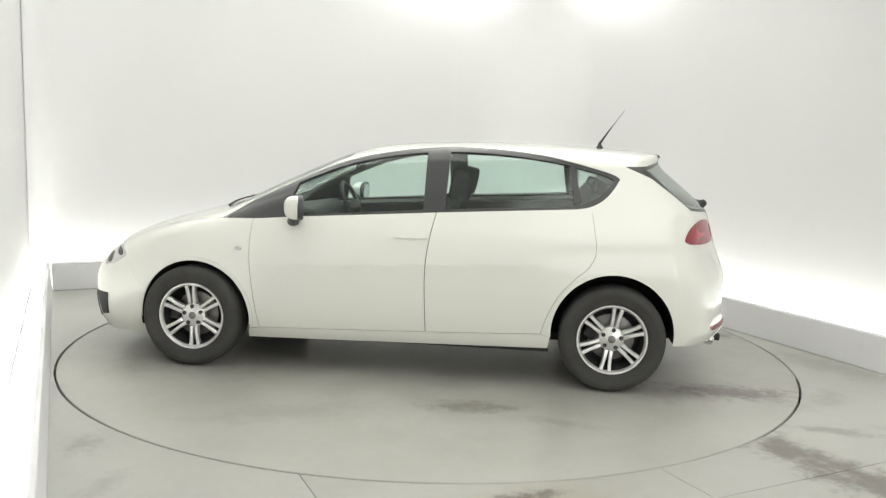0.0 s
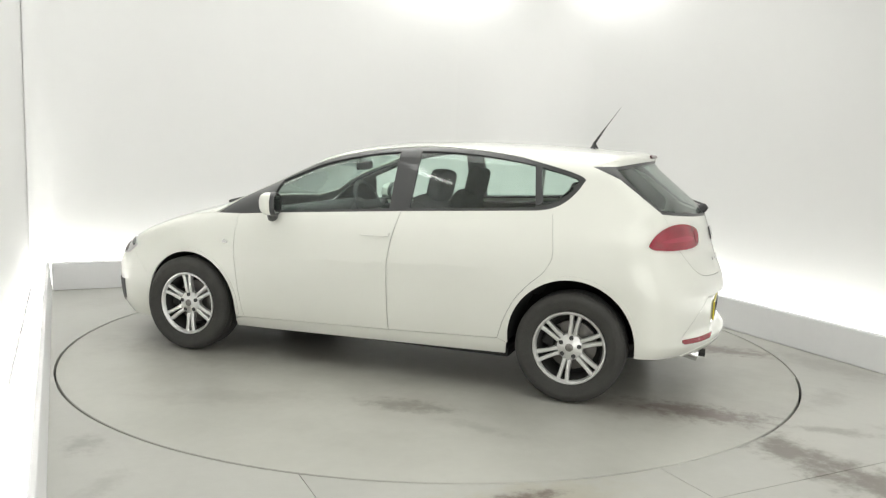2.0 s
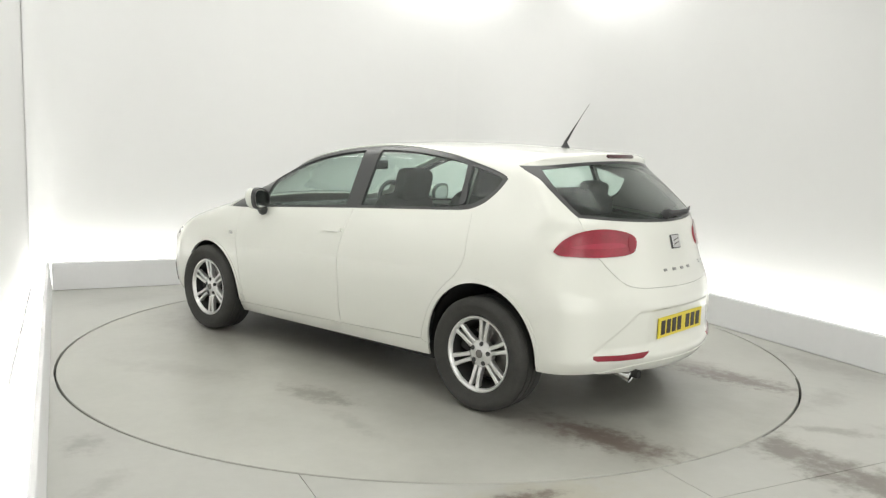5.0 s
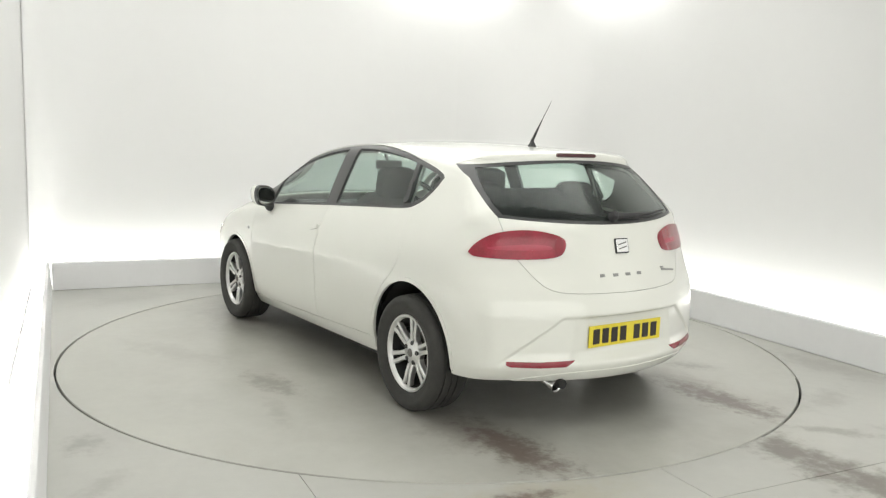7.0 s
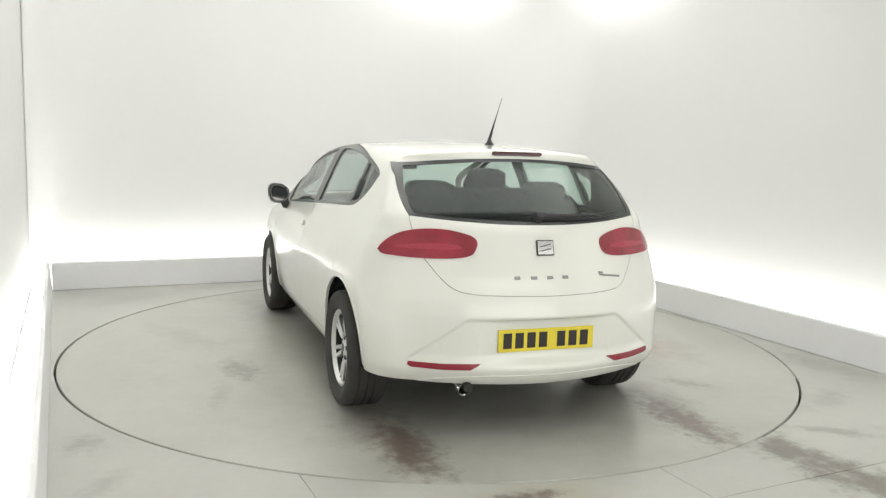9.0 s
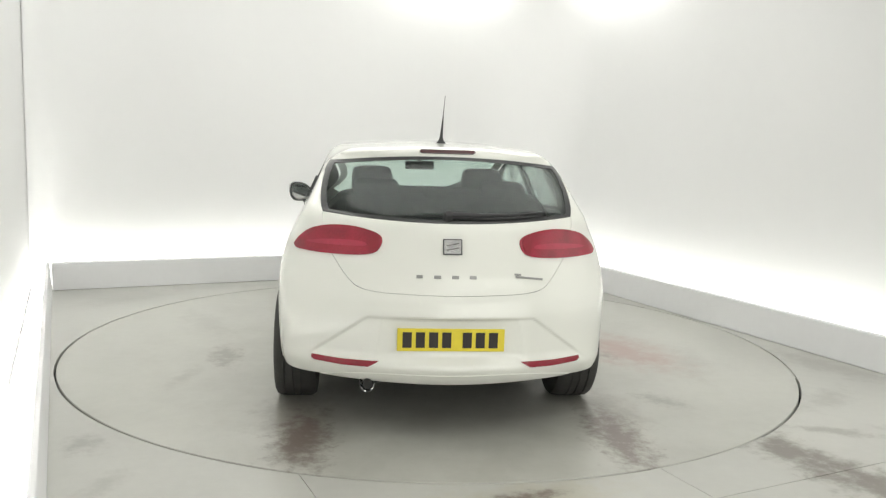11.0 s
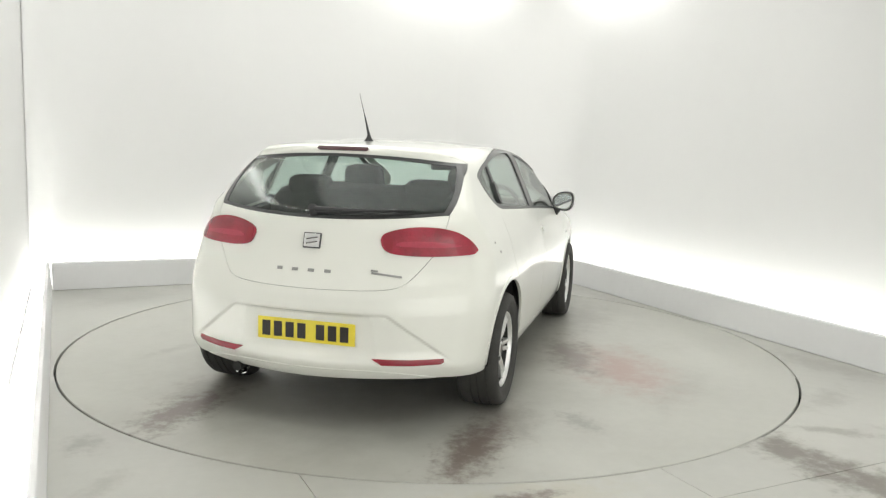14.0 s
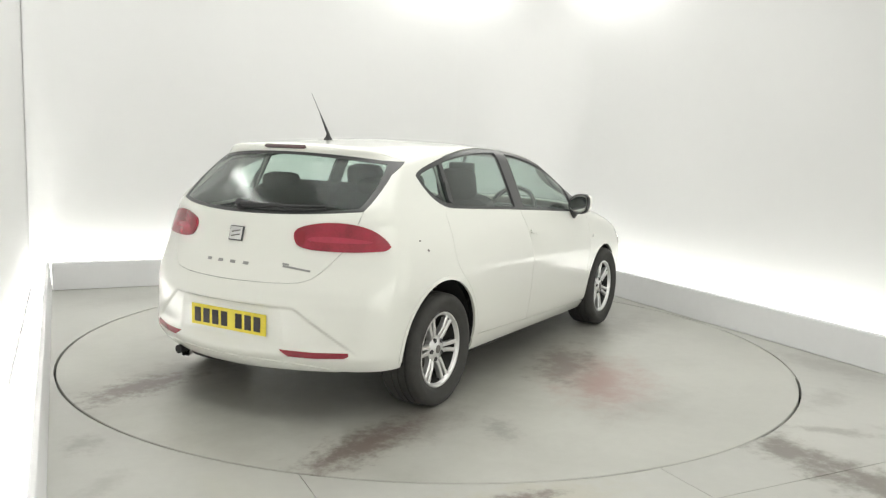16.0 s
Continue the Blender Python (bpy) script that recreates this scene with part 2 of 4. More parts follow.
def curve(pts, n=8):
    """Catmull-Rom through the points, open."""
    p = [np.array(q, float) for q in pts]
    p = [2 * p[0] - p[1]] + p + [2 * p[-1] - p[-2]]
    out = []
    for i in range(1, len(p) - 2):
        for j in range(n):
            t = j / n
            out.append(tuple(0.5 * (2 * p[i] + (p[i + 1] - p[i - 1]) * t + (2 * p[i - 1] - 5 * p[i] + 4 * p[i + 1] - p[i + 2]) * t * t
                                    + (3 * p[i] - p[i - 1] - 3 * p[i + 1] + p[i + 2]) * t ** 3)))
    out.append(tuple(p[-2]))
    return out


def loop(pts, n=6):
    """Catmull-Rom through the points, closed."""
    k = len(pts)
    ext = [pts[(i - 1) % k] for i in range(k + 3)]
    c = curve(ext, n)
    return c[n:n * (k + 1)]


def arc(cx, cz, r, a0, a1, n=24):
    return [(cx + r * math.cos(radians(a0 + (a1 - a0) * i / n)), cz + r * math.sin(radians(a0 + (a1 - a0) * i / n))) for i in range(n + 1)]


def signed(poly):
    a = np.array(poly)
    b = np.roll(a, -1, 0)
    return 0.5 * np.sum(a[:, 0] * b[:, 1] - a[:, 1] * b[:, 0])


def inset(poly, d):
    a = np.array(poly, float)
    if signed(poly) < 0:
        a = a[::-1]
    e0, e1 = a - np.roll(a, 1, 0), np.roll(a, -1, 0) - a
    n0 = np.stack([-e0[:, 1], e0[:, 0]], 1) / (np.hypot(e0[:, 0], e0[:, 1])[:, None] + 1e-9)
    n1 = np.stack([-e1[:, 1], e1[:, 0]], 1) / (np.hypot(e1[:, 0], e1[:, 1])[:, None] + 1e-9)
    m = n0 + n1
    m /= np.maximum((m * m).sum(1), 0.6)[:, None] / 2
    return [tuple(v) for v in a + m * d]


def inside(pts, poly):
    x, y = pts[:, 0], pts[:, 1]
    a = np.array(poly)
    b = np.roll(a, -1, 0)
    hit = np.zeros(len(pts), bool)
    for (x0, y0), (x1, y1) in zip(a, b):
        if y0 == y1:
            continue
        hit ^= ((y0 > y) != (y1 > y)) & (x < (x1 - x0) * (y - y0) / (y1 - y0) + x0)
    return hit


def fill(poly, holes, h):
    """Triangles over a polygon with holes, with a grid of inner points."""
    rims = [poly] + list(holes)
    verts, edges = [], []
    for r in rims:
        k = len(verts)
        verts += [Vector(p) for p in r]
        edges += [(k + i, k + (i + 1) % len(r)) for i in range(len(r))]
    a = np.array(poly)
    lo, hi = a.min(0), a.max(0)
    gx, gy = np.arange(lo[0] + h / 2, hi[0], h), np.arange(lo[1] + h / 2, hi[1], h)
    if len(gx) and len(gy):
        g = np.stack(np.meshgrid(gx, gy), -1).reshape(-1, 2)
        ok = inside(g, poly)
        for r in holes:
            ok &= ~inside(g, r)
        g = g[ok]
        rim = np.array([p for r in rims for p in r])
        if len(g):
            keep = np.ones(len(g), bool)
            for k in range(0, len(g), 500):
                d = ((g[k:k + 500, None] - rim[None]) ** 2).sum(-1).min(1)
                keep[k:k + 500] = d > (0.45 * h) ** 2
            verts += [Vector(p) for p in g[keep]]
    v, _, f, *_ = delaunay_2d_cdt(verts, edges, [], 0, 1e-6)
    v = np.array([tuple(q) for q in v])
    f = np.array([t for t in f if len(t) == 3])
    mid = v[f].mean(1)
    ok = inside(mid, poly)
    for r in holes:
        ok &= ~inside(mid, r)
    f = f[ok]
    used = np.unique(f)
    back = -np.ones(len(v), int)
    back[used] = np.arange(len(used))
    return v[used], back[f]


# ---- the bay ----
def slab(name, poly, holes, z0, z1, material, parent=None, label="", h=9.0, m=None):
    v, f = fill(poly, holes, h)
    n = len(v)
    f = np.array([t if signed(v[t]) > 0 else t[::-1] for t in f])
    verts = [(x, y, z1) for x, y in v] + [(x, y, z0) for x, y in v]
    faces = [tuple(int(i) for i in t) for t in f] + [tuple(int(i) + n for i in t[::-1]) for t in f]
    count = {}
    for t in f:
        for a, b in ((t[0], t[1]), (t[1], t[2]), (t[2], t[0])):
            count[(int(a), int(b))] = 1
    for a, b in count:
        if (b, a) not in count:
            faces.append((b, a, a + n, b + n))
    return obj(name, verts, faces, material, parent, label, m=m)


def prism(name, x0, x1, y0, y1, z0, z1, material, bevel=0.0, parent=None, label="", m=BAY):
    bm = box_bm(x1 - x0, y1 - y0, z1 - z0, bevel, 2)
    at = Vector(((x0 + x1) / 2, (y0 + y1) / 2, (z0 + z1) / 2))
    return part(name, bm, material, parent, label, m=m @ Matrix.Translation(at))


W = HALF_W + GAP
floor = prism("floor", -W - 0.3, W + 0.3, FRONT, BACK + GAP + 0.3, -0.30, -0.07, M_PIT)
tagged(floor, "worn pale grey painted plate floor round the turntable", "floor", kind="structure")
SEAM = 0.0018
PR = TABLE_R + 0.014
to_floor = floor.matrix_basis.inverted() @ BAY


def rim_y(x):
    return math.sqrt(max(0.0, PR * PR - x * x))


def rim(x0, x1, sign, n=60):
    return [(x, sign * rim_y(x)) for x in np.linspace(x0, x1, n)]


plates = [[(-W, 0.0), (-PR, 0.0)] + [(-PR * math.cos(a), PR * math.sin(a)) for a in np.linspace(0, math.pi, 120)[1:-1]] + [(PR, 0.0), (W, 0.0), (W, BACK + GAP), (-W, BACK + GAP)]]
for x0, x1 in ((-W, -1.53), (-1.53, 0.0), (0.0, W)):
    a, e = x0 + SEAM, x1 - SEAM
    lo, hi = max(a, -PR), min(e, PR)
    arc_part = rim(hi, lo, -1)
    top = arc_part if a > -PR and e < PR else ([(e, -0.002)] + arc_part if e > PR else arc_part + [(a, -0.002)])
    plates.append([(a, -2.805 + SEAM), (e, -2.805 + SEAM)] + top)
    plates.append([(a, FRONT), (e, FRONT), (e, -2.805 - SEAM), (a, -2.805 - SEAM)])
for poly in plates:
    slab("floor_plate", poly, [], -0.069, 0.0, M_FLOOR, floor, m=to_floor)

# caked dirt that fills the slot round the disc here and there
for a0, a1, depth in ((-91.0, -71.5, 0.004), (-40.5, -17.5, 0.010), (-71.5, -57.0, 0.024)):
    ring = [(r * math.cos(radians(a)), r * math.sin(radians(a))) for r, angles in ((PR - 0.0005, np.linspace(a0, a1, 24)), (TABLE_R + 0.003, np.linspace(a1, a0, 24))) for a in angles]
    slab("slot_dirt", ring, [], -0.068, -depth, M_FLOOR, floor, "dirt packed into the slot", m=to_floor)

KH = 0.25
LEANING = LEFT_SIDE @ pose(-2.512, 0, 0, 0, -4.5, 0) @ pose(2.512, 0, 0)
for name, x0, x1, y0, y1 in (("kerb_back", -2.440, HALF_W, BACK, BACK + 0.05), ("kerb_right", HALF_W, HALF_W + 0.05, -3.4, BACK + 0.05),
                             ("kerb_left", -2.542, -2.512, -3.4, BACK + 0.05)):
    k = prism(name, x0, x1, y0, y1, 0.001, KH, M_KERB, 0.006, m=LEANING if name == "kerb_left" else BAY)
    tagged(k, "low pale grey board kerb hiding the light trough at the wall foot", "kerb", kind="structure")
for x0, x1, y0, y1 in ((-HALF_W + 0.1, HALF_W - 0.1, BACK + 0.10, BACK + 0.16), (HALF_W + 0.10, HALF_W + 0.16, -3.3, BACK - 0.1),
                       (-HALF_W - 0.16, -HALF_W - 0.10, -3.3, BACK + 0.16)):
    s = prism("light_strip", x0, x1, y0, y1, 0.001, 0.05, M_LED_LEFT if x1 < 0 else M_LED, 0.01, m=LEFT_SIDE if x1 < 0 else BAY)
    tagged(s, "glowing white light strip lying in the trough behind the kerb", "light strip", "wall foot lights")
tagged(prism("wall_back", -W, W, BACK + GAP, BACK + GAP + 0.15, -0.07, WALL_H, M_WALL), "plain white painted studio wall", "wall", kind="structure")
tagged(prism("wall_right", W, W + 0.15, FRONT, BACK + GAP + 0.15, -0.07, WALL_H, M_WALL), "plain white painted studio wall", "wall", kind="structure")
tagged(prism("wall_left", -2.685 - 0.15, -2.685, FRONT, BACK + GAP + 0.15, -0.07, WALL_H, M_WALL, m=LEFT_WALL), "plain white painted studio wall", "wall", kind="structure")
tagged(prism("wall_front", -W - 0.15, W + 0.15, FRONT - 0.15, FRONT, -0.07, WALL_H, M_WALL), "plain white painted studio wall", "wall", kind="structure")
tagged(prism("ceiling", -W - 0.15, W + 0.15, FRONT - 0.15, BACK + GAP + 0.15, CEIL_H, CEIL_H + 0.15, M_CEIL), "plain white ceiling", "ceiling", kind="structure")


def cove(name, cx, cy, a0, r=1.1):
    """Upright rounded corner between two walls."""
    verts, faces, n = [], [], 32
    for i in range(n + 1):
        a = radians(a0 + 90 * i / n)
        for z in (0.0, WALL_H - 0.002):
            verts.append((cx + r * math.cos(a), cy + r * math.sin(a), z))
    k = len(verts)
    verts += [tuple(v) for v in verts]
    for a in (a0 + 45,):
        for z in (0.0, WALL_H - 0.002):
            verts.append((cx + r * 1.40 * math.cos(radians(a)), cy + r * 1.40 * math.sin(radians(a)), z))
    e = 2 * k
    for i in range(n):
        faces.append((2 * i, 2 * i + 1, 2 * i + 3, 2 * i + 2))
        faces.append((k + 2 * i + 1, e + 1, k + 2 * i + 3))
        faces.append((k + 2 * i, k + 2 * i + 2, e))
    faces += [(k, e, e + 1, k + 1), (k + 2 * n, k + 2 * n + 1, e + 1, e)]
    ob = obj(name, verts, faces, M_WALL, smooth=False, m=BAY)
    ob.data.polygons.foreach_set("use_smooth", [max(p.vertices) < k for p in ob.data.polygons])
    return tagged(ob, "white wall corner rounded off without an edge", "wall corner", kind="structure")


cove("wall_corner", W - 1.1, BACK + GAP - 1.1, 0)
cove("wall_corner", -2.617 + 0.22, BACK + GAP - 0.22, 90, 0.22)

cable = part("cable", tube([(-2.609, 2.95, 0.009), (-2.634, 1.95, 0.009), (-2.662, 0.9, 0.009), (-2.689, -0.14, 0.009)], [0.009, 0.008, 0.006, 0.005], 8), M_CABLE, None, m=BAY)
tagged(cable, "thin dark cable lying along the foot of the wall", "cable")

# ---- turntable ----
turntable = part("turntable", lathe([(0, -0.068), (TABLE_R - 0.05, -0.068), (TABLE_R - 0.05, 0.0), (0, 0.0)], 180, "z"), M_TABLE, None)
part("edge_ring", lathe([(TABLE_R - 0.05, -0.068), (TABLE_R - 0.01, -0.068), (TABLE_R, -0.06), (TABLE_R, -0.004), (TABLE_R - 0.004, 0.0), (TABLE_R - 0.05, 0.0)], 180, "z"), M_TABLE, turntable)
tagged(turntable, "round pale grey painted turntable disc with brown tyre stains", "turntable")

# ---- the car's form: one smooth solid, x forward, y to its left, z up ----
def table(pairs, sigma=0.02):
    xs, ys = np.array(sorted(pairs)).T
    g = np.arange(xs[0] - 0.3, xs[-1] + 0.3, 0.004)
    v = np.interp(g, xs, ys)
    k = np.exp(-0.5 * (np.arange(-40, 41) * 0.004 / sigma) ** 2)
    k /= k.sum()
    v = np.convolve(np.pad(v, 40, mode="edge"), k, "valid")
    return lambda q: np.interp(q, g, v)


rear_at = table([(0.10, -1.90), (0.22, -1.97), (0.30, -2.055), (0.35, -2.083), (0.42, -2.075), (0.55, -2.071), (0.62, -2.066), (0.68, -2.052), (0.74, -2.027),
                 (0.80, -2.000), (0.87, -1.976), (0.935, -1.957), (1.0, -1.94), (1.05, -1.922), (1.09, -1.890), (1.340, -1.590), (1.368, -1.607), (1.60, -1.607)], 0.012)
nose_at = table([(0.10, 2.08), (0.17, 2.13), (0.25, 2.175), (0.42, 2.19), (0.55, 2.18), (0.64, 2.135), (0.72, 2.055), (0.80, 1.96), (0.875, 1.78), (1.0, 1.4)], 0.025)
top_at = table([(2.3, 0.55), (2.1, 0.70), (1.95, 0.805), (1.7, 0.88), (1.45, 0.94), (1.24, 0.985), (1.15, 1.02), (0.95, 1.125), (0.70, 1.245), (0.45, 1.352),
                (0.22, 1.403), (0.0, 1.430), (-0.25, 1.440), (-0.5, 1.447), (-0.9, 1.443), (-1.2, 1.431), (-1.5, 1.413), (-1.62, 1.403), (-2.2, 1.35)], 0.045)
half_at = table([(0.10, 0.74), (0.18, 0.79), (0.25, 0.842), (0.31, 0.859), (0.38, 0.869), (0.48, 0.878), (0.60, 0.885), (0.70, 0.888), (0.78, 0.880), (0.86, 0.862),
                 (0.93, 0.838), (0.98, 0.812), (1.03, 0.788), (1.20, 0.715), (1.40, 0.622), (1.6, 0.50)], 0.025)


def smax(a, b, k):
    h = np.maximum(k - np.abs(a - b), 0) / k
    return np.maximum(a, b) + h * h * k * 0.25


def step(a, b, v):
    t = np.clip((v - a) / (b - a), 0, 1)
    return t * t * (3 - 2 * t)


def solid(p):
    """Below zero inside the car's outer skin."""
    x, y, z = p[:, 0], np.abs(p[:, 1]), p[:, 2]
    fx, bx = np.maximum(x - 0.5, 0), np.maximum(-x - 0.7, 0)
    w = half_at(z) - (0.030 + 0.07 * step(0.82, 1.02, z)) * fx ** 2 - 0.035 * bx ** 2
    # shoulder line that rises to the tail lamps, and hollowed door flanks
    line = 0.66 + 0.085 * (0.9 - x) / 1.8
    d = z - line
    ridge = np.where(d > 0, np.clip(1 - d / 0.20, 0, 1), np.clip(1 + d / 0.11, 0, 1)) ** 2
    w = w + 0.0055 * ridge * step(1.05, 0.75, x) * step(-1.0, -0.75, x)
    # the cabin draws in towards the tail
    w = w - 0.013 * step(1.0, 1.2, z) * step(-0.85, -1.3, x)
    side = y - w
    bow = 0.15 * step(0.2, 0.6, x) + 0.05
    top = (z - (top_at(x + bow * y * y) - (0.11 - 0.06 * step(0.7, 1.1, x)) * y * y)) * (1 - 0.12 * step(0.25, 0.5, x) * step(1.25, 1.1, x))
    # hollow in the bumper round the number plate
    edge = 0.405 + (0.598 - z) * 1.35
    hollow = step(edge + 0.015, edge - 0.015, y) * step(0.606, 0.588, z) * step(0.36, 0.43, z)
    tail_x = rear_at(z) + 0.43 * y * y
    deep = np.maximum(tail_x + 0.009, -2.023 + 0.10 * y * y)
    back = (tail_x + (deep - tail_x) * hollow - x) * (1 - 0.3 * step(1.05, 1.12, z) * step(1.37, 1.33, z))
    front = x - (nose_at(z) - 0.36 * y * y)
    g = smax(side, top, 0.07 + 0.06 * step(-0.9, -1.4, x))
    g = smax(g, back, 0.13 - 0.07 * step(1.0, 1.1, z))
    return smax(g, front, 0.22)


def grad(p):
    e = 0.004
    g = np.stack([solid(p + np.eye(3)[i] * e) - solid(p - np.eye(3)[i] * e) for i in range(3)], 1)
    return g / np.linalg.norm(g, axis=1)[:, None]


def cast(o, d, far=2.7):
    lo, hi = np.zeros(len(o)), np.full(len(o), far)
    for _ in range(34):
        m = (lo + hi) / 2
        out = solid(o + d * m[:, None]) > 0
        hi, lo = np.where(out, m, hi), np.where(out, lo, m)
    return o + d * lo[:, None]


# girth coordinate: 0 at the tail's middle, growing along the left flank to LAP / 2 at the nose's middle
FAN, QUART = 0.9, 0.9 * math.pi / 2
LAP = 2 * (2 * QUART + 2 * FAN)


def girth(q):
    """Girth coordinate and height to points of the skin."""
    s, z = q[:, 0], q[:, 1]
    s = (s + LAP / 2) % LAP - LAP / 2
    a, sg = np.abs(s), np.where(s < 0, -1.0, 1.0)
    phi1, phi2 = np.minimum(a, QUART) / FAN, np.maximum(a - QUART - 2 * FAN, 0) / FAN
    ox = np.clip(a - QUART - FAN, -FAN, FAN)
    dx = np.where(a < QUART, -np.cos(phi1), np.where(phi2 > 0, np.sin(phi2), 0.0))
    dy = np.where(a < QUART, np.sin(phi1), np.where(phi2 > 0, np.cos(phi2), 1.0))
    return cast(np.stack([ox, 0 * z, z], 1), np.stack([dx, dy * sg, 0 * z], 1))


def over(q):
    """Plan coordinates to points of the skin, from above."""
    n = len(q)
    return cast(np.stack([q[:, 0], q[:, 1], np.full(n, 0.5)], 1), np.tile([0, 0, 1.0], (n, 1)), 1.3)


def unroll(x, y):
    if x < -FAN:
        return FAN * math.atan2(y, -(x + FAN))
    if x > FAN:
        return QUART + 2 * FAN + FAN * math.atan2(x - FAN, y)
    return QUART + FAN + x


def flanks(pts):
    """Points of the left flank, from length and height, in girth coordinates."""
    a = np.array(pts, float)
    p = cast(np.stack([a[:, 0], 0 * a[:, 0], a[:, 1]], 1), np.tile([0, 1.0, 0], (len(a), 1)))
    return [(unroll(q[0], q[1]), q[2]) for q in p]


def tails(pts):
    """Points of the tail, from distance off the middle and height."""
    a = np.array(pts, float)
    p = cast(np.stack([np.full(len(a), -0.9), a[:, 0], a[:, 1]], 1), np.tile([-1.0, 0, 0], (len(a), 1)))
    return [(math.copysign(unroll(q[0], abs(q[1])), q[1]), q[2]) for q in p]


def flank(x, z):
    return flanks([(x, z)])[0]


def tail(y, z):
    return tails([(y, z)])[0]


def skin(name, poly, material, parent, label="", holes=(), proj=girth, h=0.03, thick=0.012, lift=0.0, gap=0.0021, mirror=False, step_len=0.02):
    """A shell of the given outline that lies on the car's skin, with real thickness."""
    poly = dense(poly, step_len)
    if signed(poly) < 0:
        poly = poly[::-1]
    if gap:
        poly = inset(poly, gap)
    holes = [dense(q, step_len) for q in holes]
    v, f = fill(poly, holes, h)
    p = proj(v)
    n = grad(p)
    tri = p[f]
    flip = (np.cross(tri[:, 1] - tri[:, 0], tri[:, 2] - tri[:, 0]) * n[f[:, 0]]).sum(1) < 0
    f[flip] = f[flip][:, ::-1]
    outer, inner = p + n * lift, p + n * (lift - thick)
    edges = {}
    for a, b, c in f.tolist():
        for e in ((a, b), (b, c), (c, a)):
            edges[e] = 1
    rim = [e for e in edges if (e[1], e[0]) not in edges]
    k = len(p)
    verts, norms = [outer, inner], [n, -n]
    faces = f.tolist() + (f[:, ::-1] + k).tolist()
    ra = np.array(rim)
    m = len(rim)
    quad = np.stack([outer[ra[:, 1]], outer[ra[:, 0]], inner[ra[:, 0]], inner[ra[:, 1]]], 1).reshape(-1, 3)
    qn = np.cross(outer[ra[:, 0]] - outer[ra[:, 1]], -n[ra[:, 0]])
    qn /= np.linalg.norm(qn, axis=1)[:, None] + 1e-9
    verts.append(quad)
    norms.append(np.repeat(qn, 4, 0))
    faces += [[2 * k + 4 * i + j for j in range(4)] for i in range(m)]
    verts, norms = np.concatenate(verts), np.concatenate(norms)
    if mirror:
        verts, norms = verts * [1, -1, 1], norms * [1, -1, 1]
        faces = [q[::-1] for q in faces]
    ob = obj(name, verts, faces, material, parent, label, smooth=True)
    ob.data.normals_split_custom_set_from_vertices([tuple(q) for q in norms])
    return ob


# ---- the car ----
car = tagged(new("car"), "white five-door hatchback with alloy wheels, parked on the turntable", "car")
G, T = flanks, tails

# outlines on the left flank, length and height
dlo_top = curve([(1.10, 0.922), (0.94, 1.040), (0.75, 1.142), (0.56, 1.228), (0.35, 1.306), (0.11, 1.363), (-0.13, 1.395), (-0.34, 1.405), (-0.55, 1.400),
                 (-0.76, 1.382), (-0.96, 1.352), (-1.165, 1.304), (-1.268, 1.272), (-1.300, 1.250)], 4)
dlo_back = curve([(-1.300, 1.250), (-1.262, 1.185), (-1.200, 1.120), (-1.120, 1.080), (-1.05, 1.070)], 3)
belt = [(-1.05, 1.070), (-0.277, 1.023), (0.594, 0.964), (1.10, 0.922)]


def belt_z(x):
    return float(np.interp(x, [q[0] for q in belt], [q[1] for q in belt]))


def top_z(x):
    xs = sorted(dlo_top)
    return float(np.interp(x, [q[0] for q in xs], [q[1] for q in xs]))


dlo = dlo_top + dlo_back[1:] + belt[1:-1]
f_arch = arc(1.275, 0.312, 0.353, -14, 194, 30)
r_arch = arc(-1.287, 0.342, 0.360, -6, 188, 30)
b_seam = curve([(-0.218, 1.019), (-0.185, 0.85), (-0.168, 0.669), (-0.172, 0.45), (-0.179, 0.296)], 3)
f_seam = curve([(0.906, 0.938), (0.917, 0.80), (0.913, 0.649), (0.893, 0.45), (0.862, 0.262)], 3)
r_seam = curve([(-1.135, 1.085), (-1.158, 0.95), (-1.171, 0.823), (-1.130, 0.735), (-1.045, 0.655), (-0.965, 0.56), (-0.905, 0.44), (-0.870, 0.325)], 4)
front_door_poly = f_seam[::-1] + [(x, belt_z(x)) for x in (0.6, 0.3, 0.0)] + b_seam
rear_door_poly = b_seam[::-1] + [(x, belt_z(x)) for x in (-0.4, -0.7, -0.95)] + [(-1.05, 1.070), (-1.12, 1.080)] + r_seam[1:]
rail = [(1.115, 0.930)] + [(x, z + 0.003) for x, z in dlo_top[2:] if x > -1.0] + [(-1.1, 1.338), (-1.2, 1.336), (-1.3, 1.337), (-1.38, 1.334)]
bonnet_edge = curve([(1.115, 0.930), (1.3, 0.905), (1.5, 0.868), (1.68, 0.822), (1.80, 0.775)], 4)
fender_poly = f_seam + [(0.935, 0.25)] + f_arch[::-1][1:-6] + [(1.66, 0.50), (1.74, 0.62), (1.80, 0.775)] + bonnet_edge[::-1][1:]
sill_poly = [(0.936, 0.246), (0.862, 0.262), (-0.179, 0.296), (-0.870, 0.325), (-0.925, 0.305), (-0.915, 0.232), (0.945, 0.186)]

# tail outlines, distance from the middle and height
win_side = [(0.616, 1.326), (0.638, 1.26), (0.649, 1.19), (0.647, 1.12), (0.634, 1.078)]


def win_top(y):
    return 1.361 - 0.095 * y * y


def win_low(y):
    return 1.046 + 0.078 * y * y


gate_low = curve([(0.60, 0.90), (0.568, 0.856), (0.515, 0.785), (0.460, 0.737), (0.375, 0.717), (0.2, 0.711), (0.0, 0.709)], 3)
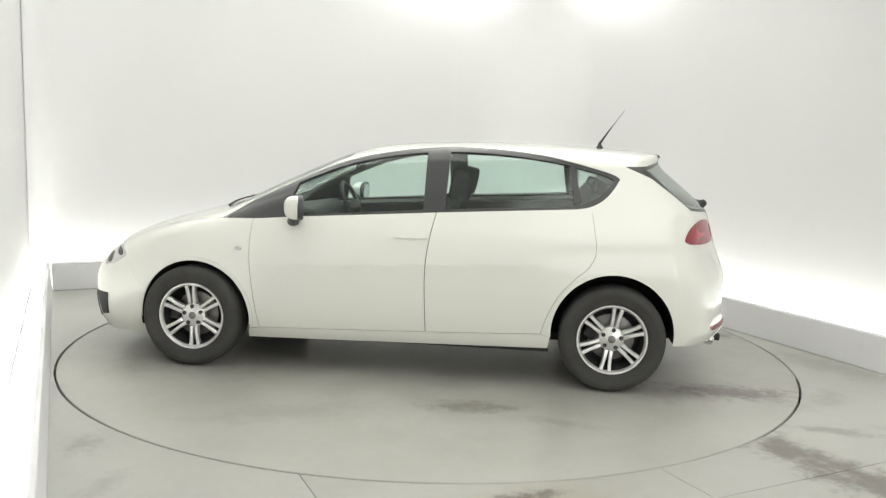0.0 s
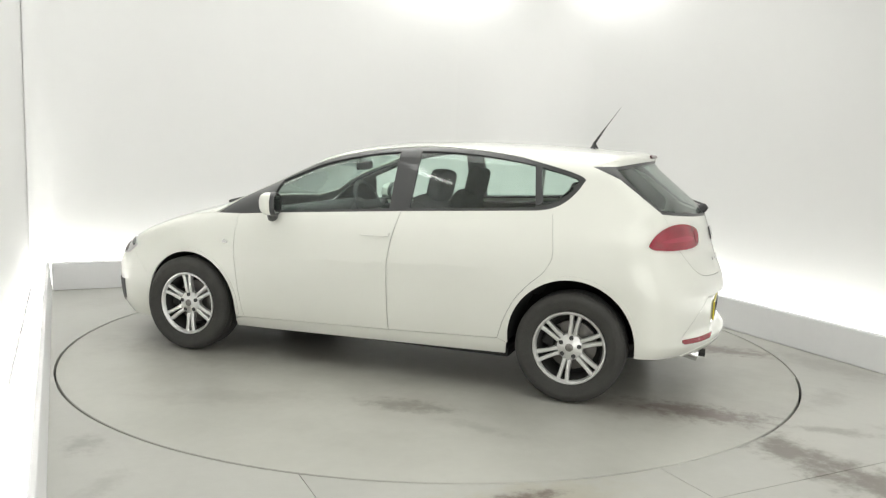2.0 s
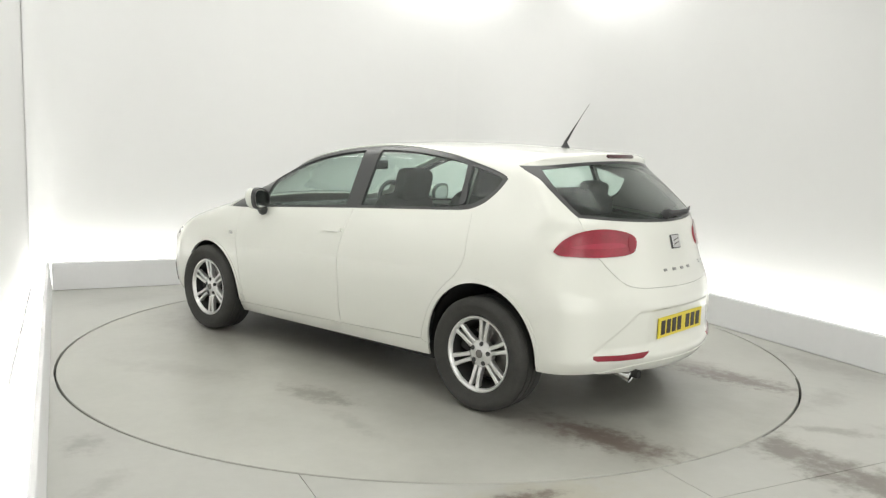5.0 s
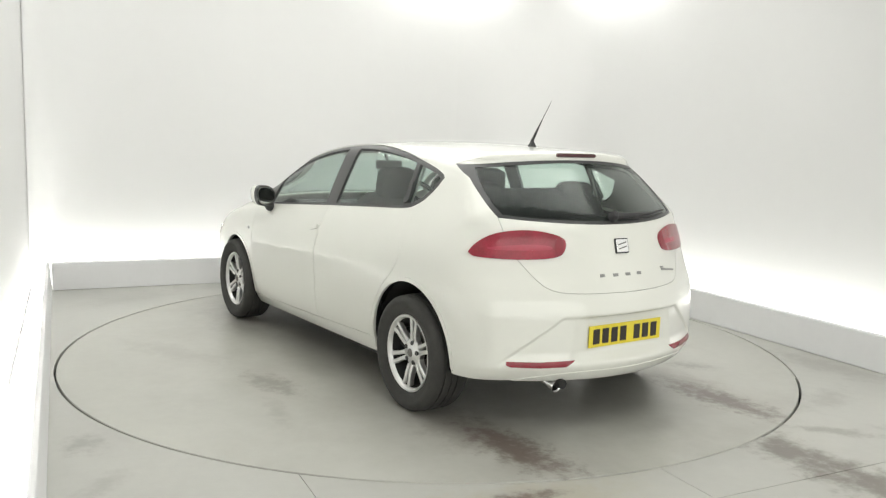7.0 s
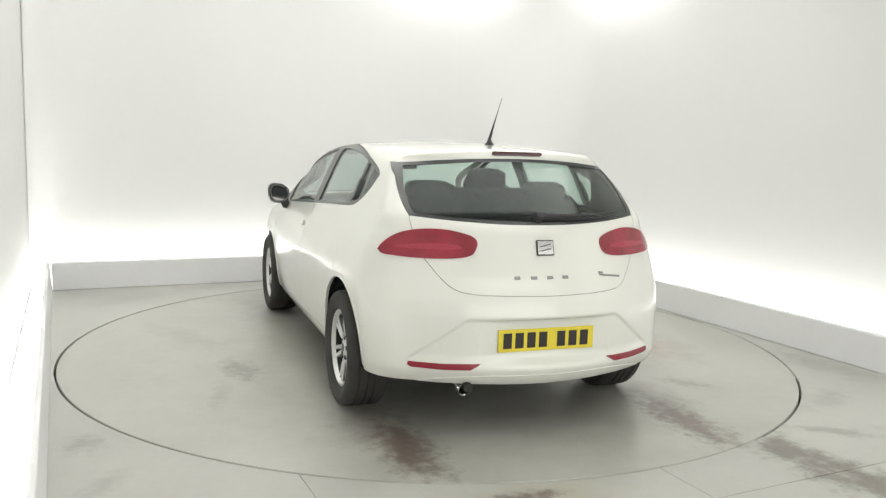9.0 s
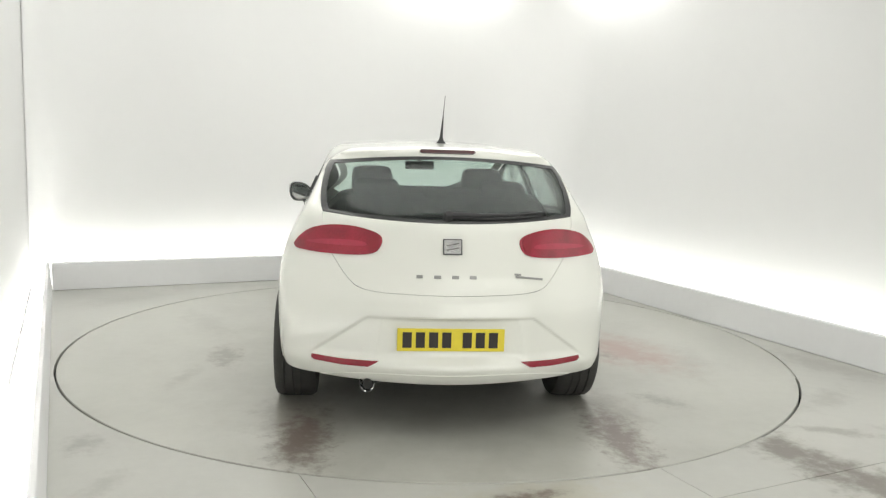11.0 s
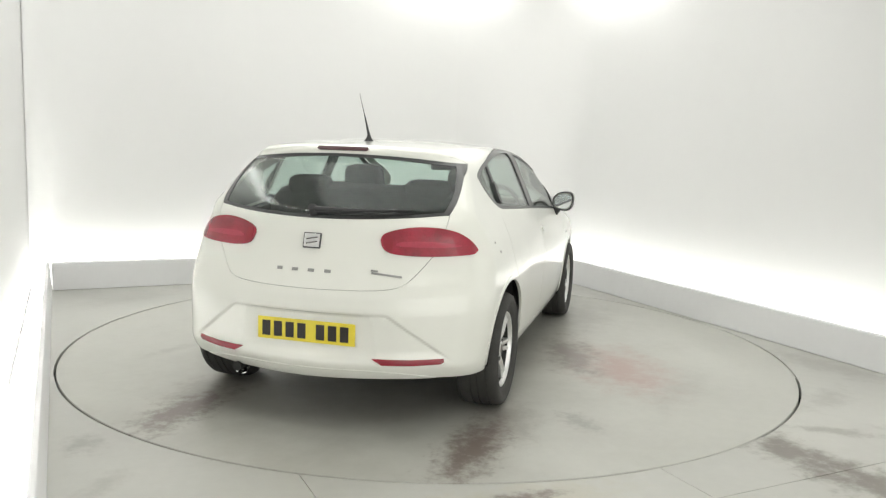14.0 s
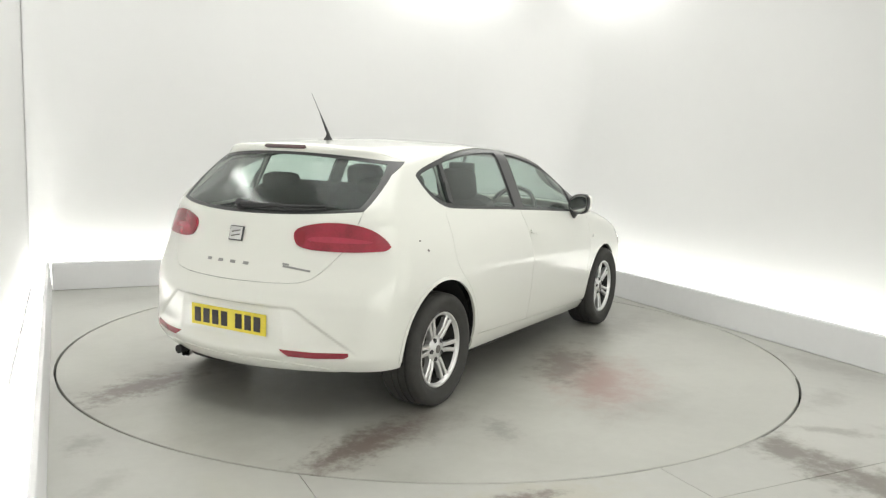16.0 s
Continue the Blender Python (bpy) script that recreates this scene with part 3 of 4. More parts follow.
win_half = [(0.0, win_top(0))] + [(y, win_top(y)) for y in (0.1, 0.2, 0.3, 0.4, 0.5, 0.56)] + win_side + [(y, win_low(y)) for y in (0.5, 0.4, 0.3, 0.2, 0.1)] + [(0.0, win_low(0))]


def both(half):
    """Close a half outline that runs from the middle back to the middle."""
    return half + [(-y, z) for y, z in half[::-1] if y > 1e-6]


for mir in (False, True):
    fender = skin("front_wing", G(fender_poly), M_PAINT, car, mirror=mir, gap=0.001)
    door_f = skin("front_door", G(front_door_poly), M_PAINT, car, mirror=mir, h=0.016)
    door_r = skin("rear_door", G(rear_door_poly), M_PAINT, car, mirror=mir, h=0.016)
    skin("sill", G(sill_poly), M_PAINT, car, mirror=mir, gap=0.002)
    # rear wing, from the rear door to the tail lamp and up the roof pillar
    wing = r_seam[::-1][:-1] + dlo_back[::-1][1:] + [(x, z) for x, z in dlo_top[::-1][1:] if x < -0.93] + [q for q in rail if q[0] < -0.93]
    wing_g = G(wing) + T(win_side) + T(gate_low[:5]) + G([(-1.69, 0.80), (-1.655, 0.62), (-1.64, 0.46)]) + G(r_arch[::-1][4:])
    rear_wing = skin("rear_wing", wing_g, M_PAINT, car, mirror=mir, gap=0, h=0.025)
    # rolled lips round the wheel openings
    for panel, ax, az, r, a0, a1 in ((fender, 1.275, 0.312, 0.353, -8, 186), (rear_wing, -1.287, 0.342, 0.360, -2, 184)):
        lip = arc(ax, az, r - 0.001, a0, a1, 44) + arc(ax, az, r + 0.021, a1, a0, 44)
        skin("arch_lip", G(lip), M_PAINT, panel, thick=0.014, lift=0.0045, gap=0, h=0.04, mirror=mir, step_len=0.03)
    # windows: panes set in a black surround
    x_front = 0.70
    pane_f = [(x, top_z(x) - 0.024) for x in np.linspace(-0.135, 0.66, 16)] + [(x_front, belt_z(0.70) + 0.012), (-0.135, belt_z(-0.135) + 0.016)]
    pane_r = [(x, top_z(x) - 0.024) for x in np.linspace(-1.00, -0.275, 14)] + [(-0.265, belt_z(-0.265) + 0.016), (-1.035, belt_z(-1.035) + 0.016)]
    pane_q = [(-1.06, 1.098), (-1.11, 1.105), (-1.18, 1.140), (-1.235, 1.190), (-1.265, 1.245), (-1.235, 1.262), (-1.15, 1.285), (-1.04, 1.310)]
    surround = skin("window_surround", G(dlo), M_BLACK, car, "gloss black window surround", holes=[G(pane_f), G(pane_r), G(pane_q)],
                    thick=0.02, lift=-0.002, mirror=mir, gap=0.001)
    for nm, poly, mt in (("front_side_window", pane_f, M_GLASS), ("rear_side_window", pane_r, M_GLASS_DARK), ("quarter_window", pane_q, M_GLASS_DARK)):
        pane = skin(nm, G(poly), mt, surround, "clear greenish glass pane", thick=0.004, lift=-0.008, mirror=mir, gap=-0.003)
        pane.visible_shadow = False
    # door pulls, side repeater
    hx, hz = -0.075, 0.874
    skin("handle_recess", G(loop([(hx - 0.07, hz - 0.01), (hx, hz - 0.026), (hx + 0.07, hz - 0.012), (hx + 0.06, hz + 0.014), (hx - 0.06, hz + 0.018)])),
         M_PAINT, door_f, thick=0.006, lift=0.0035, gap=0, h=0.015, mirror=mir, step_len=0.01)
    skin("door_handle", G(loop([(hx - 0.095, hz + 0.002), (hx - 0.08, hz - 0.012), (hx + 0.08, hz - 0.014), (hx + 0.095, hz), (hx + 0.08, hz + 0.013), (hx - 0.08, hz + 0.014)])),
         M_PAINT, door_f, "body-coloured door handle", thick=0.012, lift=0.013, gap=0, h=0.015, mirror=mir, step_len=0.01)
    skin("rear_door_handle", G(loop([(-1.035, 1.10), (-1.072, 1.11), (-1.066, 1.16), (-1.048, 1.215), (-1.022, 1.21), (-1.030, 1.15)])), M_BLACK, door_r, "black hidden door handle",
         thick=0.014, lift=0.008, gap=0, h=0.015, mirror=mir, step_len=0.01)
    skin("side_repeater", G(loop([(1.005, 0.748), (0.975, 0.742), (0.965, 0.755), (0.995, 0.766)])), M_CHROME, fender, "small clear side repeater", thick=0.008, lift=0.004, gap=0, h=0.01, mirror=mir, step_len=0.008)
    # dark liners of the wheel arches
    for ax, az, r, a0, a1 in ((1.275, 0.312, 0.353, -12, 192), (-1.287, 0.342, 0.360, -4, 186)):
        s = -1 if mir else 1
        bm = lathe([(r - 0.003, s * 0.838), (r - 0.003, s * 0.52), (0.05, s * 0.50), (0.05, s * 0.49), (r + 0.010, s * 0.51), (r + 0.010, s * 0.825)], 40, "y", a0, a1)
        part("arch_liner", bm, M_LINER, car, smooth=True, m=Matrix.Translation((ax, 0, az)))
    # tail lamp wrapping round the corner
    s_in, s_tip = tail(0.337, 0.955)[0], flank(-1.682, 0.908)[0]
    L = lambda pts: [(s_in + (s_tip - s_in) * u, z) for u, z in pts]
    lamp_low = [(0.0, 0.950), (0.015, 0.925), (0.05, 0.902), (0.12, 0.889), (0.25, 0.881), (0.45, 0.878), (0.65, 0.879), (0.82, 0.884), (0.94, 0.889), (1.0, 0.906)]
    lamp_top = [(1.0, 0.906), (0.96, 0.935), (0.88, 0.968), (0.77, 0.995), (0.63, 1.011), (0.48, 1.017), (0.33, 1.015), (0.18, 1.004), (0.07, 0.989), (0.015, 0.972), (0.0, 0.950)]
    tl = skin("tail_lamp", L(curve(lamp_low, 3)[:-1] + curve(lamp_top, 3)[:-1]), M_RED, car, "red tail lamp", thick=0.03, lift=0.006, gap=-0.001, h=0.02, mirror=mir, step_len=0.012)
    # facet band of the lens, its highlight streak put into the brighter red
    skin("lamp_band", L(loop([(0.17, 0.925), (0.45, 0.920), (0.74, 0.922), (0.82, 0.931), (0.62, 0.944), (0.40, 0.949), (0.20, 0.944)], 4)), M_RED2, tl, "brighter red lens band with painted highlight", thick=0.004, lift=0.0072, gap=0, h=0.02, mirror=mir)
    skin("lamp_reflector", L(curve([(0.025, 0.950), (0.05, 0.915), (0.11, 0.903), (0.125, 0.95), (0.10, 0.980), (0.045, 0.974), (0.025, 0.950)], 3)[:-1]), M_RED3, tl, "dark red inner reflector", thick=0.004, lift=0.0078, gap=0, h=0.02, mirror=mir)
    # rear reflector strip in the bumper
    skin("rear_reflector", T([(0.345, 0.388), (0.355, 0.380), (0.395, 0.358), (0.52, 0.356), (0.655, 0.362), (0.672, 0.372), (0.668, 0.388), (0.52, 0.384)]), M_RED3, car, "dark red bumper reflector",
         thick=0.012, lift=0.004, gap=0, h=0.02, mirror=mir, step_len=0.012)
    # two small grey marks on the right rear wing
    if mir:
        for px, pz, pr in ((-1.480, 0.925, 0.007), (-1.425, 0.872, 0.010)):
            skin("wing_mark", G([(px + pr * math.cos(k), pz + 0.7 * pr * math.sin(k)) for k in np.linspace(0, 5.4, 7)]), M_STEEL, rear_wing, "small grey mark", thick=0.002, lift=0.0012, gap=0, h=0.02, mirror=True, step_len=0.02)
    # head lamp and fog lamp grille
    hl = skin("head_lamp", G(curve([(1.900, 0.595), (1.868, 0.70), (1.80, 0.735), (1.735, 0.69), (1.74, 0.66), (1.82, 0.610)], 3)), M_CHROME, car, "clear head lamp with dark bezel", thick=0.03, lift=0.004, gap=0, h=0.02, mirror=mir)
    skin("lamp_bowl", G(loop([(1.880, 0.620), (1.866, 0.668), (1.842, 0.680), (1.836, 0.650), (1.850, 0.618)])), M_STEEL, hl, thick=0.004, lift=0.0065, gap=0, mirror=mir)
    skin("lamp_bezel", G(loop([(1.800, 0.714), (1.768, 0.700), (1.757, 0.680), (1.772, 0.664), (1.796, 0.682)])), M_BLACK, hl, thick=0.004, lift=0.0065, gap=0, mirror=mir)
    skin("fog_lamp_grille", G([(2.005, 0.414), (1.880, 0.416), (1.893, 0.275), (1.955, 0.262)]), M_PLASTIC, car, "dark plastic fog lamp grille", thick=0.012, lift=0.004, gap=0, mirror=mir)

# bumpers
bump_top = [tail(y, z) for y, z in gate_low[::-1][:-2]] + G([(-1.69, 0.80), (-1.655, 0.62), (-1.64, 0.46)]) + G(r_arch[::-1][0:5][::-1])
bump_low = G([(-1.655, 0.288), (-1.75, 0.285)]) + T([(0.62, 0.287), (0.5, 0.284), (0.3, 0.281), (0.15, 0.278), (0.0, 0.277)])
bump = bump_top + bump_low
bumper = skin("rear_bumper", bump + [(-s, z) for s, z in bump[::-1] if abs(s) > 1e-4], M_PAINT, car, h=0.009, gap=0, thick=0.02)
low_half = [(0.0, 0.330)] + [(y, 0.330 - 0.040 * max(0.0, y - 0.25) ** 2 / 0.1444) for y in np.linspace(0.06, 0.63, 12)] + [(0.60, 0.286), (0.5, 0.2835), (0.3, 0.2805), (0.15, 0.2775), (0.0, 0.2765)]
skin("bumper_lip", T(both(low_half)), M_PAINT, bumper, h=0.02, thick=0.012, lift=0.004, gap=0)
nose_top = [(1.80, 0.775), (1.74, 0.62), (1.66, 0.50)] + f_arch[0:7][::-1]
nb = G(nose_top) + G([(1.66, 0.165), (1.80, 0.16)])
nose_side = nb + [(LAP / 2, 0.17)]
nose_poly = nose_side + [(LAP - s, z) for s, z in nb[::-1]] + [(LAP / 2, 0.775)]
front_bumper = skin("front_bumper", nose_poly, M_PAINT, car, h=0.035, gap=0)
for z0, z1, w in ((0.50, 0.66, 0.42), (0.24, 0.38, 0.5)):
    skin("front_grille", [(LAP / 2 - w, z0), (LAP / 2 + w, z0), (LAP / 2 + w * 0.9, z1), (LAP / 2 - w * 0.9, z1)], M_PLASTIC, front_bumper, "dark mesh grille", thick=0.01, lift=0.004, gap=0, h=0.06)

# bonnet, roof with pillars, windscreen: seen from above
edge3 = girth(np.array(G(bonnet_edge)))
nose3 = girth(np.array([(s, 0.775) for s in np.linspace(flank(1.80, 0.775)[0], LAP / 2, 14)]))
half = [(1.20 - 0.19 * y * y, y) for y in np.linspace(0, 0.70, 8)]
bonnet_half = half + [(q[0], q[1]) for q in edge3] + [(q[0], q[1]) for q in nose3[1:]]
skin("bonnet", bonnet_half + [(x, -y) for x, y in bonnet_half[::-1] if y > 1e-3], M_PAINT, car, proj=over)
rail3 = girth(np.array(G(dense(rail, 0.05, False))))
lip3 = girth(np.array([tail(y, 1.398 - 0.15 * y * y) for y in np.linspace(0.58, 0.0, 13)]))
cowl = [(1.20 - 0.19 * y * y, y) for y in np.linspace(0.0, 0.66, 8)]
corner = girth(np.array([tail(0.616, 1.326)]))[0]
roof_half = cowl + [(q[0], q[1]) for q in rail3] + [(corner[0], corner[1])] + [(q[0], q[1]) for q in lip3]
rail_y = sorted((q[0], q[1]) for q in rail3)


def rail_at(x):
    return float(np.interp(x, [q[0] for q in rail_y], [q[1] for q in rail_y]))


screen_half = [(1.185 - 0.19 * y * y, y) for y in np.linspace(0, 0.60, 8)] + [(x, rail_at(x) - 0.055) for x in np.linspace(0.97, 0.36, 12)] + [(0.36 - 0.10 * (0.25 - y * y) * -1, y) for y in np.linspace(0.48, 0.0, 7)]
screen = screen_half + [(x, -y) for x, y in screen_half[::-1] if y > 1e-3]
roof = skin("roof", roof_half + [(x, -y) for x, y in roof_half[::-1] if y > 1e-3], M_PAINT, car, holes=[screen], proj=over, h=0.03, gap=0)
ws = skin("windscreen", screen, M_GLASS, car, "clear windscreen", proj=over, thick=0.005, lift=-0.003, gap=0.001, h=0.05)
ws.visible_shadow = False

# wiper arms at the foot of the windscreen
for y0, y1 in ((0.58, -0.05), (-0.02, -0.62)):
    q = over(np.array([[1.215 - 0.19 * y * y, y] for y in np.linspace(y0, y1, 6)]))
    part("front_wiper", tube([tuple(p + [0, 0, 0.012]) for p in q], [0.010, 0.008, 0.007, 0.006, 0.006, 0.004], 8), M_PLASTIC, car, "black windscreen wiper", smooth=True)

# tailgate: lower panel, spoiler lip, window with black border
gate_half = [(0.0, win_low(0))] + [(y, win_low(y)) for y in (0.1, 0.2, 0.3, 0.4, 0.5)] + [win_side[-1]] + gate_low
tailgate = skin("tailgate", T(both(gate_half)), M_PAINT, car, h=0.022, gap=0.002, thick=0.02)
spoil_half = [(0.0, 1.403)] + [(y, 1.403 - 0.15 * y * y) for y in np.linspace(0.05, 0.58, 12)] + [(0.616, 1.326)] + [(y, win_top(y)) for y in np.linspace(0.56, 0.05, 9)] + [(0.0, win_top(0))]
spoiler = skin("spoiler", T(both(spoil_half)), M_PAINT, tailgate, h=0.012, gap=0, thick=0.02, lift=-0.0012, step_len=0.015)
for mir in (False, True):
    skin("spoiler_corner", T([(0.50, 1.340), (0.610, 1.324), (0.610, 1.342), (0.55, 1.352), (0.50, 1.360)]), M_PAINT, spoiler, thick=0.004, lift=-0.0025, gap=0, h=0.02, mirror=mir)
glass_half = [(y * 0.955, 1.20 + (z - 1.20) * 0.90) for y, z in win_half]
border = skin("window_border", T(both(win_half)), M_BLACK, tailgate, "black printed window border", holes=[T(both(glass_half))], h=0.03, thick=0.006, lift=-0.002, gap=0.001)
rw = skin("rear_window", T(both(glass_half)), M_GLASS_REAR, tailgate, "tinted rear window", h=0.03, thick=0.004, lift=-0.004, gap=-0.004)
rw.visible_shadow = False
skin("third_brake_lamp", T([(-0.138, 1.391), (0.138, 1.391), (0.145, 1.382), (0.132, 1.376), (-0.132, 1.376), (-0.145, 1.382)]), M_RED4, tailgate, "dark red high brake lamp", thick=0.02, lift=0.010, gap=0, h=0.02)


# small tail fittings
def tail_point(y, z, out=0.0):
    p = np.array([girth(np.array([tail(y, z)]))[0]])
    return Vector(p[0] + grad(p)[0] * out)


def on_tail(y, z, out=0.0):
    """A pose on the tail: its local x to the car's right, y up the panel, z outwards."""
    p = np.array([girth(np.array([tail(y, z)]))[0]])
    n = Vector(grad(p)[0])
    xa = Vector((0, -1, 0))
    xa = (xa - n * xa.dot(n)).normalized()
    ya = n.cross(xa)
    m = Matrix((xa, ya, n)).transposed().to_4x4()
    m.translation = Vector(p[0]) + n * out
    return m


bm = box_bm(0.094, 0.078, 0.012, 0.005, 3)
badge = part("badge", bm, M_BLACK, tailgate, "square chrome badge", m=on_tail(0, 0.936, 0.004))
part("badge_field", box_bm(0.084, 0.068, 0.004, 0.0018, 2), M_CHROME, badge, m=pose(0, 0, 0.0052))
for k in (-0.5, 0.5):
    part("badge_bar", box_bm(0.060, 0.006, 0.003, 0.001, 1, m=pose(0, k * 0.022, 0.0072, 0, 0, 12)), M_STEEL, badge)
for i, wd in enumerate((0.030, 0.034, 0.034, 0.034)):
    part("lettering_bar", box_bm(wd, 0.016, 0.003, 0.001, 1), M_LETTER, tailgate, "small chrome lettering bar", m=on_tail(0.158 - 0.086 * i, 0.795, 0.002))
part("lettering_bar", box_bm(0.15, 0.010, 0.003, 0.001, 1), M_LETTER, tailgate, "small chrome lettering bar", m=on_tail(-0.385, 0.788, 0.002))
part("lettering_bar", box_bm(0.035, 0.009, 0.003, 0.001, 1), M_LETTER, tailgate, "small chrome lettering bar", m=on_tail(-0.325, 0.806, 0.002))

plate_m = on_tail(0, 0.494, 0.0015)
plate = part("number_plate", box_bm(0.520, 0.111, 0.008, 0.003, 2), M_YELLOW, bumper, "yellow rear number plate", m=plate_m)
cx = -0.212
for i in range(7):
    if i == 4:
        cx += 0.036
    part("plate_bar", box_bm(0.044, 0.076, 0.002, 0.0, 1), M_INK, plate, "dark bar", m=pose(cx + 0.0, 0, 0.0052))
    cx += 0.0635

# wiper on the window's lower edge
wp = [tail_point(y, z, 0.022) for y, z in ((0.02, 1.075), (-0.12, 1.075), (-0.30, 1.078), (-0.46, 1.086))]
part("wiper_arm", tube([tuple(q) for q in wp], [0.016, 0.012, 0.008, 0.005], 8), M_PLASTIC, tailgate, "black rear wiper", smooth=True)
wb = [tail_point(y, z, 0.010) for y, z in ((0.0, 1.068), (-0.15, 1.066), (-0.30, 1.069), (-0.46, 1.078))]
part("wiper_blade", tube([tuple(q) for q in wb], [0.006, 0.008, 0.008, 0.005], 6), M_PLASTIC, tailgate)
part("wiper_pivot", lathe([(0, 0.034), (0.018, 0.030), (0.026, 0.012), (0.027, -0.01), (0, -0.01)], 20, "z"), M_PLASTIC, tailgate, smooth=True, m=on_tail(0.02, 1.076, 0.008))

# aerial
ant = over(np.array([[-1.215, 0.0]]))[0]
base = part("aerial_base", lathe([(0, 0.040), (0.008, 0.038), (0.014, 0.018), (0.026, 0.002), (0.026, -0.004), (0, -0.004)], 20, "z"), M_PLASTIC, car, "black rubber aerial foot", smooth=True, m=Matrix.Translation(tuple(ant)))
part("aerial_rod", tube([(0.0, 0, 0.03), (-0.045, 0, 0.10), (-0.082, 0, 0.155), (-0.153, 0, 0.256)], [0.009, 0.0055, 0.0022, 0.0012], 8), M_PLASTIC, base, "thin black aerial rod", smooth=True)

# exhaust
ex = part("exhaust_tip", lathe([(0.028, -0.02), (0.033, 0.0), (0.036, 0.120), (0.0345, 0.127), (0.030, 0.122), (0.027, 0.02)], 28, "y"), M_CHROME, car, "chrome exhaust tip", smooth=True, m=pose(-1.835, 0.410, 0.279, 0, 0, 97) @ pose(0, 0, 0, -15, 0, 0))
skin("exhaust_recess", T([(0.315, 0.279), (0.325, 0.300), (0.35, 0.312), (0.44, 0.315), (0.468, 0.302), (0.475, 0.288)]), M_PLASTIC, bumper, "black exhaust cut-out", thick=0.01, lift=0.002, gap=0, h=0.02)
part("silencer", box_bm(0.30, 0.62, 0.12, 0.05, 3), M_DARKMETAL, car, smooth=True, m=pose(-1.72, 0.05, 0.33))
part("exhaust_pipe", tube([(-1.86, 0.30, 0.27), (-1.93, 0.395, 0.268), (-2.0, 0.395, 0.266)], [0.024, 0.024, 0.024], 12), M_DARKMETAL, car, smooth=True)

# underside
und = both([(y, x) for x, y in ((2.05, 0.0), (2.0, 0.45), (1.80, 0.66), (1.62, 0.70), (1.62, 0.50), (0.93, 0.50), (0.93, 0.80), (-0.92, 0.80), (-0.92, 0.48), (-1.60, 0.48), (-1.62, 0.0))])
slab("floor_pan", [(x, y) for y, x in und], [], 0.205, 0.255, M_DARKMETAL, car, h=0.5)
slab("rear_valance", [(-1.60, 0.68), (-1.74, 0.62), (-1.90, 0.36), (-1.94, 0.0), (-1.90, -0.36), (-1.74, -0.62), (-1.60, -0.68)], [], 0.300, 0.335, M_PLASTIC, car, "black lower valance", h=0.5)


# ---- wheels ----
def make_wheel():
    lip = [(0.188, 0.052), (0.196, 0.062), (0.207, 0.066), (0.2095, 0.072), (0.206, 0.0775), (0.198, 0.077), (0.190, 0.066), (0.186, 0.052), (0.188, 0.052)]
    w = part("wheel", lathe(lip, 72), M_ALLOY, car, "silver six-twin-spoke alloy wheel", smooth=True)
    barrel = [(0.165, -0.09), (0.188, -0.085), (0.182, 0.03), (0.190, 0.056), (0.186, 0.056), (0.177, 0.02), (0.159, -0.088), (0.165, -0.09)]
    part("rim_barrel", lathe(barrel, 60), M_DARKMETAL, w, "dark rim well", smooth=True)
    tyre = [(0.200, -0.108), (0.230, -0.118), (0.270, -0.125), (0.297, -0.120), (0.309, -0.104), (0.3125, -0.084), (0.3125, -0.048), (0.306, -0.047), (0.306, -0.041), (0.3135, -0.040),
            (0.3140, -0.010), (0.307, -0.009), (0.307, -0.002), (0.3140, -0.001), (0.3135, 0.036), (0.306, 0.037), (0.306, 0.044), (0.3125, 0.045), (0.310, 0.074), (0.300, 0.090),
            (0.283, 0.0985), (0.268, 0.1005), (0.262, 0.0985), (0.240, 0.094), (0.220, 0.086), (0.209, 0.074), (0.194, 0.06)]
    part("tyre", lathe(tyre, 96), M_RUBBER, w, "black road tyre", smooth=True)
    hub = [(0, 0.058), (0.028, 0.058), (0.034, 0.054), (0.062, 0.050), (0.074, 0.040), (0.078, 0.015), (0.0, 0.010)]
    part("hub", lathe(hub, 40), M_ALLOY, w, smooth=True)
    part("hub_cap", lathe([(0, 0.063), (0.017, 0.0625), (0.022, 0.0605), (0.024, 0.056), (0, 0.055)], 28), M_STEEL, w, "grey wheel centre cap", smooth=True)
    for i in range(5):
        a = radians(90 + 72 * i)
        part("wheel_bolt", lathe([(0, 0.054), (0.008, 0.054), (0.0120, 0.0565), (0.0128, 0.055), (0.0128, 0.04)], 12), M_BLACK, w, m=Matrix.Translation((0.055 * math.cos(a), -0.001, 0.055 * math.sin(a))))
    for i in range(6):
        spoke = bmesh.new()
        for sg in (-1, 1):
            sec = []
            for r, off, wd, hz, th in ((0.071, 0.0150, 0.0255, 0.049, 0.034), (0.105, 0.0160, 0.0225, 0.056, 0.032), (0.152, 0.0195, 0.0220, 0.060, 0.030), (0.196, 0.0255, 0.0255, 0.064, 0.030)):
                c = sg * off
                sec.append([spoke.verts.new(q) for q in ((r, hz - th, c - wd / 2), (r, hz - 0.005, c - wd / 2), (r, hz, c - wd / 2 + 0.004), (r, hz, c + wd / 2 - 0.004), (r, hz - 0.005, c + wd / 2), (r, hz - th, c + wd / 2))])
            for a, b in zip(sec, sec[1:]):
                for k in range(6):
                    spoke.faces.new((a[k], a[(k + 1) % 6], b[(k + 1) % 6], b[k]))
            spoke.faces.new(sec[0])
            spoke.faces.new(sec[-1])
        part("spoke", spoke, M_ALLOY, w, m=pose(0, 0, 0, 0, 60 * i + 30, 0))
